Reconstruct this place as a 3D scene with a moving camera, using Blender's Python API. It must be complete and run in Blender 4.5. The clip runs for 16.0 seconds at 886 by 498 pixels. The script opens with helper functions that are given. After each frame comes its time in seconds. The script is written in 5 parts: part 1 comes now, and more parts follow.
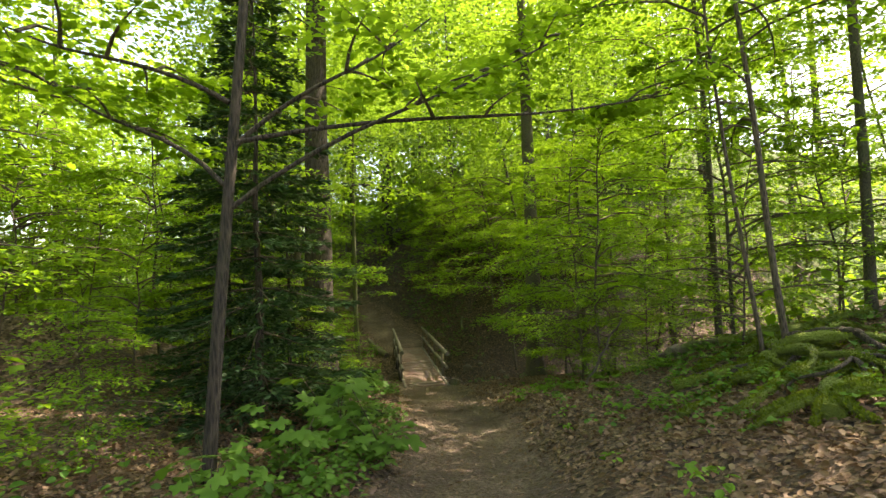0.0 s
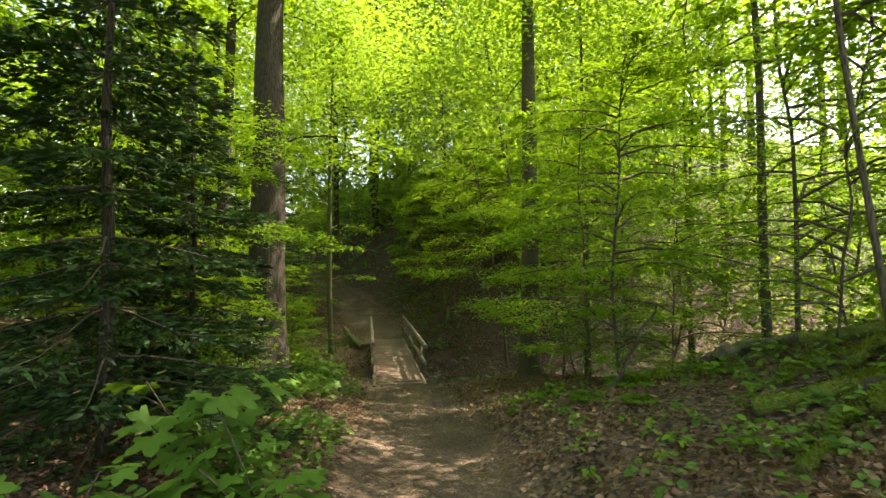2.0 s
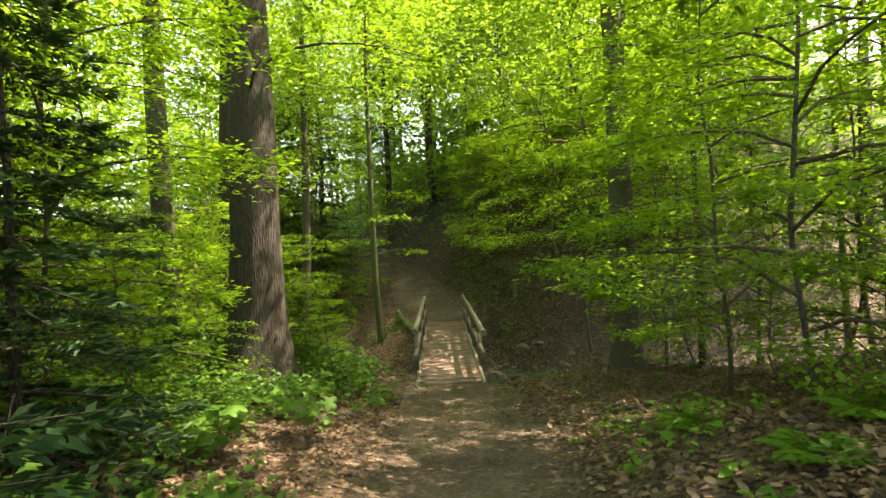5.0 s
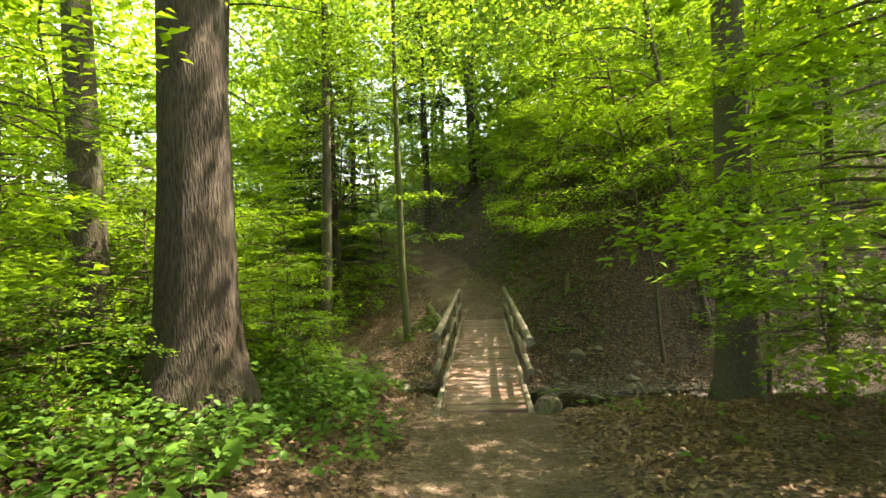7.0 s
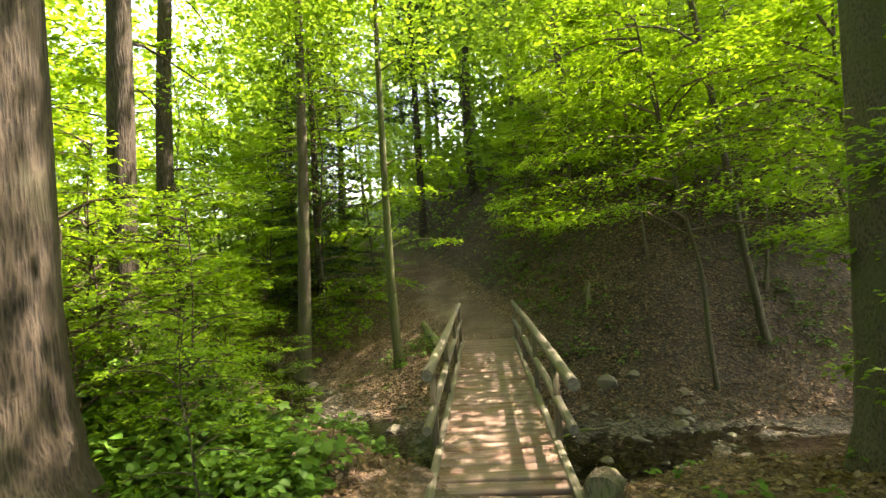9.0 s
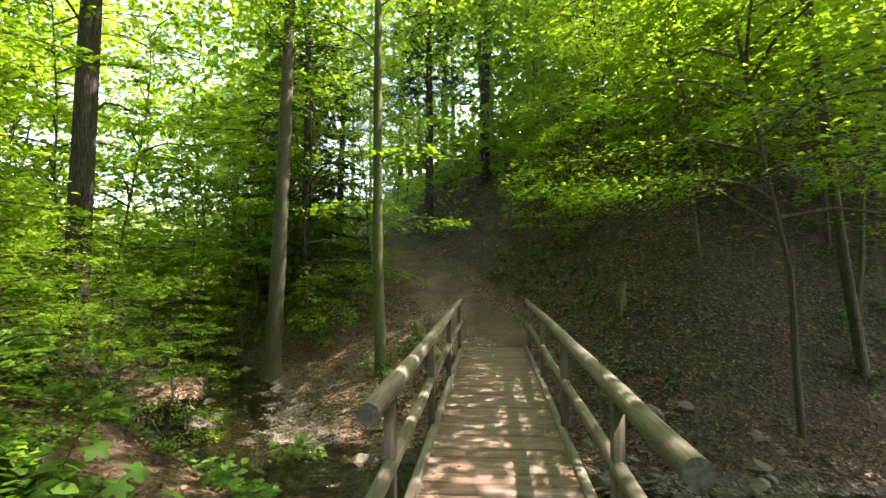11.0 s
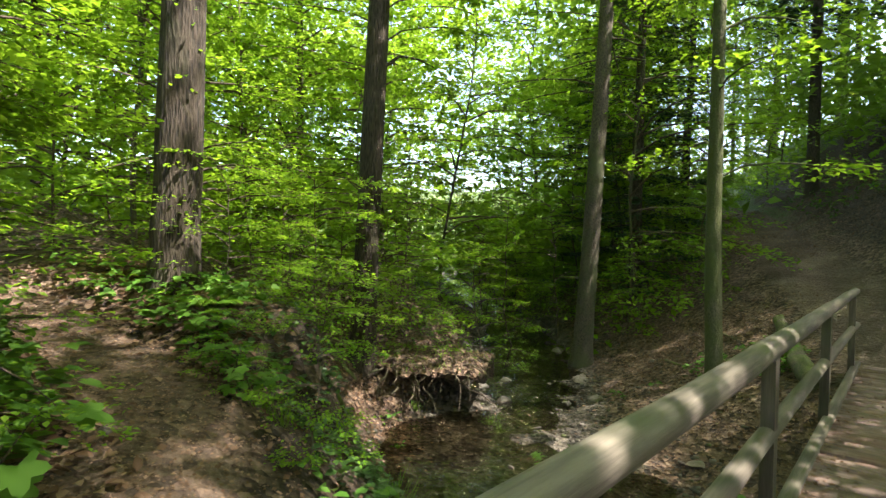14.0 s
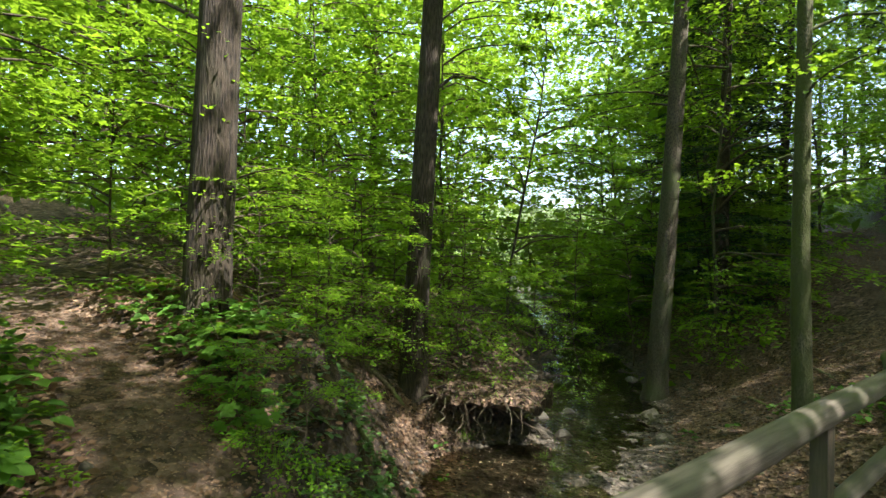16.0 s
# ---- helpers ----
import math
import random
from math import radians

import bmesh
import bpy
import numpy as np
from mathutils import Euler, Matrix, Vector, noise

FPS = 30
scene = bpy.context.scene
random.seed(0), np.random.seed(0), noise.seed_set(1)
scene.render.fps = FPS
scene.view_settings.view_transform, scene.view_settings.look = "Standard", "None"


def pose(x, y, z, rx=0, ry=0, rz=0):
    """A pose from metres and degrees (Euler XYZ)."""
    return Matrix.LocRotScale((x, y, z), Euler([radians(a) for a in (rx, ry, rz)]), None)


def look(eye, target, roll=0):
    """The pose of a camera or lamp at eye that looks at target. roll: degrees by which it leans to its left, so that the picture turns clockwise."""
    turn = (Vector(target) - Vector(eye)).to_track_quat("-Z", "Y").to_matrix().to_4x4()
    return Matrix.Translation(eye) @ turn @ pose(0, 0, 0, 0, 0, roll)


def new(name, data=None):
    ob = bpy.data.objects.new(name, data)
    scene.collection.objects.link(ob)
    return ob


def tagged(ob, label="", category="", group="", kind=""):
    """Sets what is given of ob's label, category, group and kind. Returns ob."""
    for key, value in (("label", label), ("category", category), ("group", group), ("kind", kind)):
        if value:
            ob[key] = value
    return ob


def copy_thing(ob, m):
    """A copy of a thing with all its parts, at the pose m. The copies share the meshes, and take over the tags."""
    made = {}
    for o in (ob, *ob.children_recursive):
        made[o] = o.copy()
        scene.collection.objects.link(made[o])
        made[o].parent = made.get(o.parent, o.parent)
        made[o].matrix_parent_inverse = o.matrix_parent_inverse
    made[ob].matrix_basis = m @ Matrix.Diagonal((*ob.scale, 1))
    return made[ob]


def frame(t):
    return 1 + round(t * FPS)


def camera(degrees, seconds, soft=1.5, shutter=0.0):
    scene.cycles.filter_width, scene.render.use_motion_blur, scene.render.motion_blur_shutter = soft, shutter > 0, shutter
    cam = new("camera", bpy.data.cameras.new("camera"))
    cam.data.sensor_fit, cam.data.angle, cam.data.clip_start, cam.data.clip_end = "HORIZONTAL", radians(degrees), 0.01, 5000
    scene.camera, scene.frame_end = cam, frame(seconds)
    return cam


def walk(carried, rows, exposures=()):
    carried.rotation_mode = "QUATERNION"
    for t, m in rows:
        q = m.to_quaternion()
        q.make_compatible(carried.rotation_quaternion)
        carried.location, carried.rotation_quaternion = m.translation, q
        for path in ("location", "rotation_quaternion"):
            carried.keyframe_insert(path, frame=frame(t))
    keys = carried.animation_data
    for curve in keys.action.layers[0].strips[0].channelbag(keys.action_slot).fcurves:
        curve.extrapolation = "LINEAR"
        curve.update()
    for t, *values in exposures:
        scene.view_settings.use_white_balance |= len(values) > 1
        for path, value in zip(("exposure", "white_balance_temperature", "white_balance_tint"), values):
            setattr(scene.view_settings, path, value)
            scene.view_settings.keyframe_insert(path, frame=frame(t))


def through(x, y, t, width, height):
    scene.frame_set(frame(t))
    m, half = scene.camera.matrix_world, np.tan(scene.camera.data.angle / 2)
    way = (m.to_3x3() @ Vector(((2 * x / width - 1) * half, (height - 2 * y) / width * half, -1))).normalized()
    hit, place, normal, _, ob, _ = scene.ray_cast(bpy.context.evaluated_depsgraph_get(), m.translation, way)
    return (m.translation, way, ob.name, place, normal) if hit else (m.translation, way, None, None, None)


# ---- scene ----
cam = camera(78.0, 16.0)
PATH = [
    (0, (-1.395, -25.331, 3.234), (-1.147, -23.349, 3.333), -2.2),
    (0.5, (-1.311, -24.63, 3.162), (-1.025, -22.652, 3.242), -3.9),
    (1, (-1.138, -23.961, 3.065), (-0.905, -21.976, 3.134), -4.2),
    (1.5, (-1.022, -23.313, 2.935), (-0.806, -21.325, 2.973), -2.3),
    (2, (-0.744, -22.692, 2.867), (-0.475, -20.711, 2.939), -0.6),
    (2.5, (-0.501, -22.144, 2.759), (-0.077, -20.192, 2.852), 0.8),
    (3, (-0.352, -21.656, 2.736), (-0.223, -19.662, 2.823), 1.6),
    (3.5, (-0.293, -21.153, 2.705), (-0.24, -19.153, 2.728), -1.5),
    (4, (-0.199, -20.532, 2.576), (-0.156, -18.533, 2.631), -1.6),
    (4.2, (-0.163, -20.294, 2.545), (-0.128, -18.294, 2.584), -2.3),
    (6.3, (0.119, -17.173, 2.378), (0.11, -15.173, 2.376), -4.3),
    (6.5, (0.165, -16.884, 2.34), (0.099, -14.885, 2.34), -3.8),
    (7, (0.084, -16.27, 2.242), (-0.06, -14.275, 2.23), -2.6),
    (7.5, (-0.003, -15.584, 2.154), (-0.187, -13.592, 2.131), -1.6),
    (8, (-0.091, -14.899, 2.089), (-0.21, -12.902, 2.075), -2.9),
    (8.5, (-0.084, -14.255, 2.016), (-0.201, -12.259, 2.044), -4.1),
    (8.7, (-0.065, -14.022, 2.052), (-0.192, -12.026, 2.093), -4.2),
    (10.8, (-0.03, -11.17, 1.655), (-0.189, -9.176, 1.689), -0.2),
    (11, (-0.063, -10.918, 1.64), (-0.235, -8.926, 1.696), -0.2),
    (11.5, (-0.159, -10.174, 1.546), (-0.727, -8.26, 1.654), -1.7),
    (12, (-0.184, -9.72, 1.504), (-1.027, -7.911, 1.64), -4.1),
    (12.5, (-0.138, -9.348, 1.46), (-1.088, -7.593, 1.6), -2.6),
    (13, (-0.059, -9.022, 1.449), (-1.1, -7.318, 1.563), 0.8),
    (13.5, (-0.049, -8.787, 1.429), (-1.153, -7.12, 1.481), 1.3),
    (14, (-0.133, -8.547, 1.392), (-1.437, -7.03, 1.367), 1.4),
    (14.5, (-0.201, -8.399, 1.373), (-1.715, -7.094, 1.279), 1.3),
    (15, (-0.212, -8.258, 1.367), (-1.87, -7.14, 1.329), 0.5),
    (15.5, (-0.147, -8.146, 1.365), (-1.767, -6.973, 1.403), -0.0),
    (16, (0.028, -8.03, 1.501), (-1.494, -6.732, 1.528), 1.7),
]
walk(cam, [(t, look(eye, target, roll)) for t, eye, target, roll in PATH], [(0, 2.65, 8200, 16), (4, 2.98, 8200, 14), (8.5, 3.5, 8500, 18), (11, 3.35, 7300, 20), (13, 2.95, 6800, 17), (14.5, 2.9, 6700, 16), (16, 2.6, 6500, 14)])

# ---- light ----
SUN_EL, SUN_AZ = 60.0, 72.0  # degrees; azimuth clockwise from +y
world = bpy.data.worlds.new("sky")
scene.world = world
world.use_nodes = True
sky = world.node_tree.nodes.new("ShaderNodeTexSky")
sky.sky_type, sky.sun_disc = "NISHITA", False
sky.sun_elevation, sky.sun_rotation = radians(SUN_EL), radians(SUN_AZ)
sky.dust_density = 3.0
back = world.node_tree.nodes["Background"]
back.inputs["Strength"].default_value = 0.14
world.node_tree.links.new(sky.outputs[0], back.inputs["Color"])
sun_data = bpy.data.lights.new("sun", "SUN")
sun_data.energy, sun_data.angle, sun_data.color = 3.8, radians(0.6), (1.0, 0.95, 0.86)
sun = new("sun", sun_data)
sun_way = Vector((math.sin(radians(SUN_AZ)) * math.cos(radians(SUN_EL)), math.cos(radians(SUN_AZ)) * math.cos(radians(SUN_EL)), math.sin(radians(SUN_EL))))
sun.matrix_world = look(sun_way * 60, (0, 0, 0))


# ---- materials ----
class Nodes:
    """A small builder for node materials."""

    def __init__(self, name):
        self.mat = bpy.data.materials.new(name)
        self.mat.use_nodes = True
        self.tree = self.mat.node_tree
        self.bsdf = self.tree.nodes["Principled BSDF"]
        self.out = self.tree.nodes["Material Output"]

    def add(self, kind, **values):
        node = self.tree.nodes.new(kind)
        for key, value in values.items():
            if key in node.inputs:
                node.inputs[key].default_value = value
        return node

    def link(self, a, b):
        self.tree.links.new(a, b)

    def coords(self, scale=(1, 1, 1), world_space=False):
        if world_space:
            source = self.add("ShaderNodeNewGeometry").outputs["Position"]
        else:
            source = self.add("ShaderNodeTexCoord").outputs["Object"]
        mapping = self.add("ShaderNodeMapping", Scale=scale)
        self.link(source, mapping.inputs["Vector"])
        return mapping.outputs[0]

    def noise(self, vector, scale, detail=4.0, rough=0.6):
        node = self.add("ShaderNodeTexNoise", Scale=scale, Detail=detail, Roughness=rough)
        self.link(vector, node.inputs["Vector"])
        return node.outputs["Fac"]

    def ramp(self, fac, stops):
        node = self.add("ShaderNodeValToRGB")
        ramp = node.color_ramp
        while len(ramp.elements) < len(stops):
            ramp.elements.new(0.5)
        for element, (place, colour) in zip(ramp.elements, stops):
            element.position, element.color = place, (*colour, 1)
        self.link(fac, node.inputs[0])
        return node.outputs[0]

    def mix(self, fac, a, b):
        node = self.tree.nodes.new("ShaderNodeMix")
        node.data_type = "RGBA"
        if isinstance(fac, float):
            node.inputs[0].default_value = fac
        else:
            self.link(fac, node.inputs[0])
        for socket, value in ((node.inputs[6], a), (node.inputs[7], b)):
            if isinstance(value, tuple):
                socket.default_value = (*value, 1)
            else:
                self.link(value, socket)
        return node.outputs[2]

    def math(self, op, a, b):
        node = self.tree.nodes.new("ShaderNodeMath")
        node.operation = op
        for socket, value in zip(node.inputs, (a, b)):
            if isinstance(value, (int, float)):
                socket.default_value = value
            else:
                self.link(value, socket)
        return node.outputs[0]

    def bump(self, height, strength, distance):
        node = self.add("ShaderNodeBump", Strength=strength, Distance=distance)
        self.link(height, node.inputs["Height"])
        self.link(node.outputs[0], self.bsdf.inputs["Normal"])

    def set(self, colour=None, rough=None, **values):
        for key, value in (("Base Color", colour), ("Roughness", rough), *values.items()):
            if value is None:
                continue
            if isinstance(value, tuple):
                self.bsdf.inputs[key].default_value = (*value, 1)
            elif isinstance(value, (int, float)):
                self.bsdf.inputs[key].default_value = value
            else:
                self.link(value, self.bsdf.inputs[key])
        return self.mat


def leaf_material(name, dark, mid, light, through=0.5, gloss=0.55):
    n = Nodes(name)
    chance = n.add("ShaderNodeNewGeometry").outputs["Random Per Island"]
    patch = n.noise(n.coords((1, 1, 1), True), 0.6, 2.0)
    fac = n.math("ADD", n.math("MULTIPLY", chance, 0.6), n.math("MULTIPLY", patch, 0.5))
    colour = n.ramp(fac, [(0.15, dark), (0.5, mid), (0.9, light)])
    n.set(colour, gloss)
    n.bsdf.inputs["Specular IOR Level"].default_value = 0.22
    glow = n.add("ShaderNodeBsdfTranslucent")
    n.link(n.mix(0.45, colour, tuple(min(1.0, c * k) for c, k in zip(light, (1.7, 1.5, 0.5)))), glow.inputs["Color"])
    both = n.add("ShaderNodeMixShader", Fac=through)
    n.link(n.bsdf.outputs[0], both.inputs[1])
    n.link(glow.outputs[0], both.inputs[2])
    n.link(both.outputs[0], n.out.inputs["Surface"])
    return n.mat


def bark_material(name, dark, light, moss, moss_share, stretch=0.25, relief=0.02):
    n = Nodes(name)
    at = n.coords((1, 1, stretch))
    grain = n.noise(at, 40.0, 6.0, 0.7)
    wide = n.noise(n.coords((1, 1, 0.6)), 2.2, 4.0)
    plates = n.add("ShaderNodeTexVoronoi", Scale=48.0)
    n.link(n.coords((1, 1, stretch * 0.8)), plates.inputs["Vector"])
    grain = n.math("ADD", n.math("MULTIPLY", grain, 0.65), n.math("MULTIPLY", plates.outputs["Distance"], 0.45))
    colour = n.ramp(grain, [(0.4, dark), (0.62, light)])
    colour = n.mix(n.ramp(wide, [(0.62 - moss_share, (0, 0, 0)), (0.85 - moss_share, (1, 1, 1))]), colour, moss)
    n.bump(n.math("ADD", grain, n.math("MULTIPLY", wide, 0.6)), 0.9, relief)
    return n.set(colour, 0.9)


LEAF = leaf_material("beech_leaf", (0.05, 0.13, 0.012), (0.1, 0.22, 0.018), (0.18, 0.32, 0.03), 0.6)
LEAF_FAR = leaf_material("far_leaf", (0.06, 0.13, 0.02), (0.11, 0.22, 0.03), (0.18, 0.31, 0.045), 0.6)
LEAF_LOW = leaf_material("bramble_leaf", (0.027, 0.078, 0.01), (0.052, 0.138, 0.018), (0.095, 0.195, 0.028), 0.28)
MAPLE = leaf_material("maple_leaf_green", (0.035, 0.1, 0.013), (0.065, 0.155, 0.02), (0.1, 0.21, 0.03), 0.35)
FERN = leaf_material("fern_green", (0.05, 0.13, 0.015), (0.09, 0.2, 0.02), (0.13, 0.27, 0.03), 0.4)
NEEDLE = leaf_material("needle_green", (0.012, 0.035, 0.012), (0.022, 0.06, 0.02), (0.04, 0.09, 0.025), 0.2, 0.55)
IVY = leaf_material("ivy_green", (0.018, 0.04, 0.01), (0.03, 0.075, 0.016), (0.055, 0.11, 0.025), 0.15, 0.35)
GRASS = leaf_material("grass_green", (0.05, 0.13, 0.015), (0.09, 0.2, 0.02), (0.16, 0.28, 0.04), 0.4)
LITTER = leaf_material("dry_leaf", (0.07, 0.035, 0.018), (0.13, 0.08, 0.05), (0.24, 0.165, 0.11), 0.12, 0.6)
LITTER_PALE = leaf_material("curled_dry_leaf", (0.05, 0.026, 0.014), (0.125, 0.075, 0.045), (0.25, 0.175, 0.115), 0.1, 0.6)
BARK = bark_material("beech_bark", (0.028, 0.023, 0.016), (0.085, 0.07, 0.048), (0.05, 0.062, 0.022), 0.18, 0.6)
BARK_ROUGH = bark_material("rough_bark", (0.012, 0.009, 0.006), (0.056, 0.042, 0.028), (0.036, 0.04, 0.016), 0.08, 0.2, 0.05)
BARK_MOSSY = bark_material("mossy_bark", (0.025, 0.022, 0.015), (0.12, 0.105, 0.07), (0.06, 0.072, 0.02), 0.34, 0.65)
TWIG = bark_material("twig_bark", (0.03, 0.022, 0.015), (0.1, 0.075, 0.05), (0.05, 0.06, 0.02), 0.1)
DEADWOOD = bark_material("dead_wood", (0.03, 0.024, 0.018), (0.13, 0.1, 0.075), (0.09, 0.13, 0.02), 0.22)
MOSSY = bark_material("moss", (0.03, 0.042, 0.008), (0.09, 0.125, 0.016), (0.13, 0.17, 0.018), 0.3, 1.0, 0.05)
MOSS_TUFT = leaf_material("moss_tuft", (0.05, 0.08, 0.01), (0.1, 0.15, 0.015), (0.18, 0.24, 0.02), 0.3, 0.8)


def ground_material():
    n = Nodes("forest_soil")
    at = n.coords((1, 1, 1), True)
    path = n.add("ShaderNodeAttribute")
    path.attribute_name = "trodden"
    bed = n.add("ShaderNodeAttribute")
    bed.attribute_name = "bed"
    moss = n.add("ShaderNodeAttribute")
    moss.attribute_name = "grown"
    shaded_earth = n.add("ShaderNodeAttribute")
    shaded_earth.attribute_name = "shaded_earth"
    fine = n.noise(at, 30.0, 10.0, 0.85)
    crumb = n.noise(at, 9.0, 5.0, 0.65)
    wide = n.noise(at, 0.9, 4.0)
    leaves = n.add("ShaderNodeTexVoronoi", Scale=17.0, Randomness=1.0)
    n.link(at, leaves.inputs["Vector"])
    litter = n.ramp(n.mix(0.55, leaves.outputs["Color"], fine), [(0.28, (0.014, 0.009, 0.006)), (0.46, (0.06, 0.037, 0.023)), (0.68, (0.19, 0.13, 0.085))])
    earth = n.ramp(n.math("ADD", n.math("MULTIPLY", fine, 0.6), n.math("MULTIPLY", wide, 0.4)), [(0.4, (0.045, 0.03, 0.02)), (0.52, (0.11, 0.075, 0.052)), (0.62, (0.22, 0.16, 0.115))])
    gravel = n.ramp(n.mix(0.5, leaves.outputs["Color"], crumb), [(0.3, (0.02, 0.018, 0.014)), (0.65, (0.095, 0.08, 0.058))])
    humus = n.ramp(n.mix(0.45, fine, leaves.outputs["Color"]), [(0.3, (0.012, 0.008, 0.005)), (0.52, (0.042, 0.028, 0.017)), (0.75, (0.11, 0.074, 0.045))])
    green = n.ramp(fine, [(0.3, (0.03, 0.05, 0.012)), (0.7, (0.09, 0.14, 0.025))])
    edge = n.math("ADD", path.outputs["Fac"], n.math("MULTIPLY", n.math("SUBTRACT", crumb, 0.5), 0.7))
    colour = n.mix(n.ramp(n.math("ADD", moss.outputs["Fac"], n.math("MULTIPLY", n.math("SUBTRACT", wide, 0.5), 1.0)), [(0.4, (0, 0, 0)), (0.7, (1, 1, 1))]), litter, green)
    # Humus on the two dark banks; their shade is put into it as well.
    colour = n.mix(n.ramp(n.math("ADD", shaded_earth.outputs["Fac"], n.math("MULTIPLY", n.math("SUBTRACT", crumb, 0.5), 0.8)), [(0.4, (0, 0, 0)), (0.65, (1, 1, 1))]), colour, humus)
    colour = n.mix(n.ramp(edge, [(0.35, (0, 0, 0)), (0.65, (1, 1, 1))]), colour, earth)
    colour = n.mix(n.ramp(n.math("ADD", bed.outputs["Fac"], n.math("MULTIPLY", n.math("SUBTRACT", crumb, 0.5), 0.6)), [(0.4, (0, 0, 0)), (0.6, (1, 1, 1))]), colour, gravel)
    n.bump(n.math("ADD", n.math("MULTIPLY", fine, 0.4), n.math("ADD", crumb, leaves.outputs["Distance"])), 1.0, 0.05)
    return n.set(colour, 0.95)


SOIL = ground_material()


def wood_material(name, dark, light, stain, axis):
    n = Nodes(name)
    scale = [30.0, 30.0, 30.0]
    scale[axis] = 1.6
    chance = n.add("ShaderNodeObjectInfo").outputs["Random"]
    at = n.add("ShaderNodeVectorMath")
    at.operation = "ADD"
    n.link(n.coords(tuple(scale)), at.inputs[0])
    n.link(n.math("MULTIPLY", chance, 40.0), at.inputs[1])
    grain = n.noise(at.outputs[0], 1.0, 6.0, 0.65)
    wide = n.noise(n.coords((1, 1, 1), True), 1.7, 5.0)
    colour = n.ramp(grain, [(0.38, dark), (0.62, light)])
    colour = n.mix(n.math("MULTIPLY", chance, 0.35), colour, tuple(c * 0.6 for c in light))
    colour = n.mix(n.ramp(wide, [(0.48, (0, 0, 0)), (0.72, (1, 1, 1))]), colour, stain)
    n.bump(grain, 0.7, 0.008)
    return n.set(colour, 0.8)


PLANK = wood_material("weathered_plank", (0.09, 0.06, 0.048), (0.235, 0.165, 0.135), (0.155, 0.076, 0.056), 0)
RAILWOOD = wood_material("weathered_pole", (0.07, 0.06, 0.045), (0.17, 0.148, 0.115), (0.1, 0.1, 0.06), 1)
POSTWOOD = wood_material("weathered_post", (0.05, 0.04, 0.028), (0.14, 0.112, 0.08), (0.06, 0.065, 0.03), 2)


def stone_material():
    n = Nodes("stream_stone")
    at = n.coords((1, 1, 1), True)
    chance = n.add("ShaderNodeNewGeometry").outputs["Random Per Island"]
    fine = n.noise(at, 25.0, 6.0)
    wide = n.noise(at, 3.0, 4.0)
    colour = n.ramp(n.math("ADD", n.math("MULTIPLY", fine, 0.6), n.math("MULTIPLY", chance, 0.4)), [(0.25, (0.022, 0.019, 0.014)), (0.55, (0.066, 0.057, 0.042)), (0.85, (0.13, 0.113, 0.086))])
    colour = n.mix(n.ramp(wide, [(0.52, (0, 0, 0)), (0.68, (1, 1, 1))]), colour, (0.07, 0.085, 0.025))
    n.bump(fine, 0.6, 0.02)
    return n.set(colour, 0.65)


STONE = stone_material()


def water_material():
    n = Nodes("stream_water")
    at = n.coords((1, 1, 1), True)
    n.bump(n.noise(at, 7.0, 3.0), 0.25, 0.03)
    return n.set((0.55, 0.5, 0.36), 0.03, **{"Transmission Weight": 1.0, "IOR": 1.33})


WATER = water_material()


# ---- mesh helpers ----
rng = np.random.default_rng(7)


def link_mesh(name, chunks, material, parent=None, smooth=True):
    """One mesh object out of (vertices, faces) chunks; the faces of a chunk all have as many corners."""
    verts, corners, counts, base = [], [], [], 0
    for v, f in chunks:
        v, f = np.asarray(v, float).reshape(-1, 3), np.asarray(f)
        verts.append(v)
        corners.append((f + base).ravel())
        counts.append(np.full(len(f), f.shape[1]))
        base += len(v)
    verts, corners, counts = np.concatenate(verts), np.concatenate(corners), np.concatenate(counts)
    mesh = bpy.data.meshes.new(name)
    mesh.vertices.add(len(verts))
    mesh.vertices.foreach_set("co", verts.astype(np.float32).ravel())
    mesh.loops.add(len(corners))
    mesh.loops.foreach_set("vertex_index", corners.astype(np.int32))
    mesh.polygons.add(len(counts))
    mesh.polygons.foreach_set("loop_start", np.r_[0, np.cumsum(counts)[:-1]].astype(np.int32))
    mesh.update(calc_edges=True)
    if smooth:
        mesh.polygons.foreach_set("use_smooth", np.ones(len(counts), bool))
    mesh.materials.append(material)
    ob = new(name, mesh)
    if parent:
        ob.parent = parent
    return ob


def thing(name, label, category, m=None, group="", kind=""):
    ob = new(name)
    ob.empty_display_size = 0.2
    if m is not None:
        ob.matrix_world = m
    return tagged(ob, label, category, group, kind)


def unit(v):
    return v / np.maximum(np.linalg.norm(v, axis=-1, keepdims=True), 1e-9)


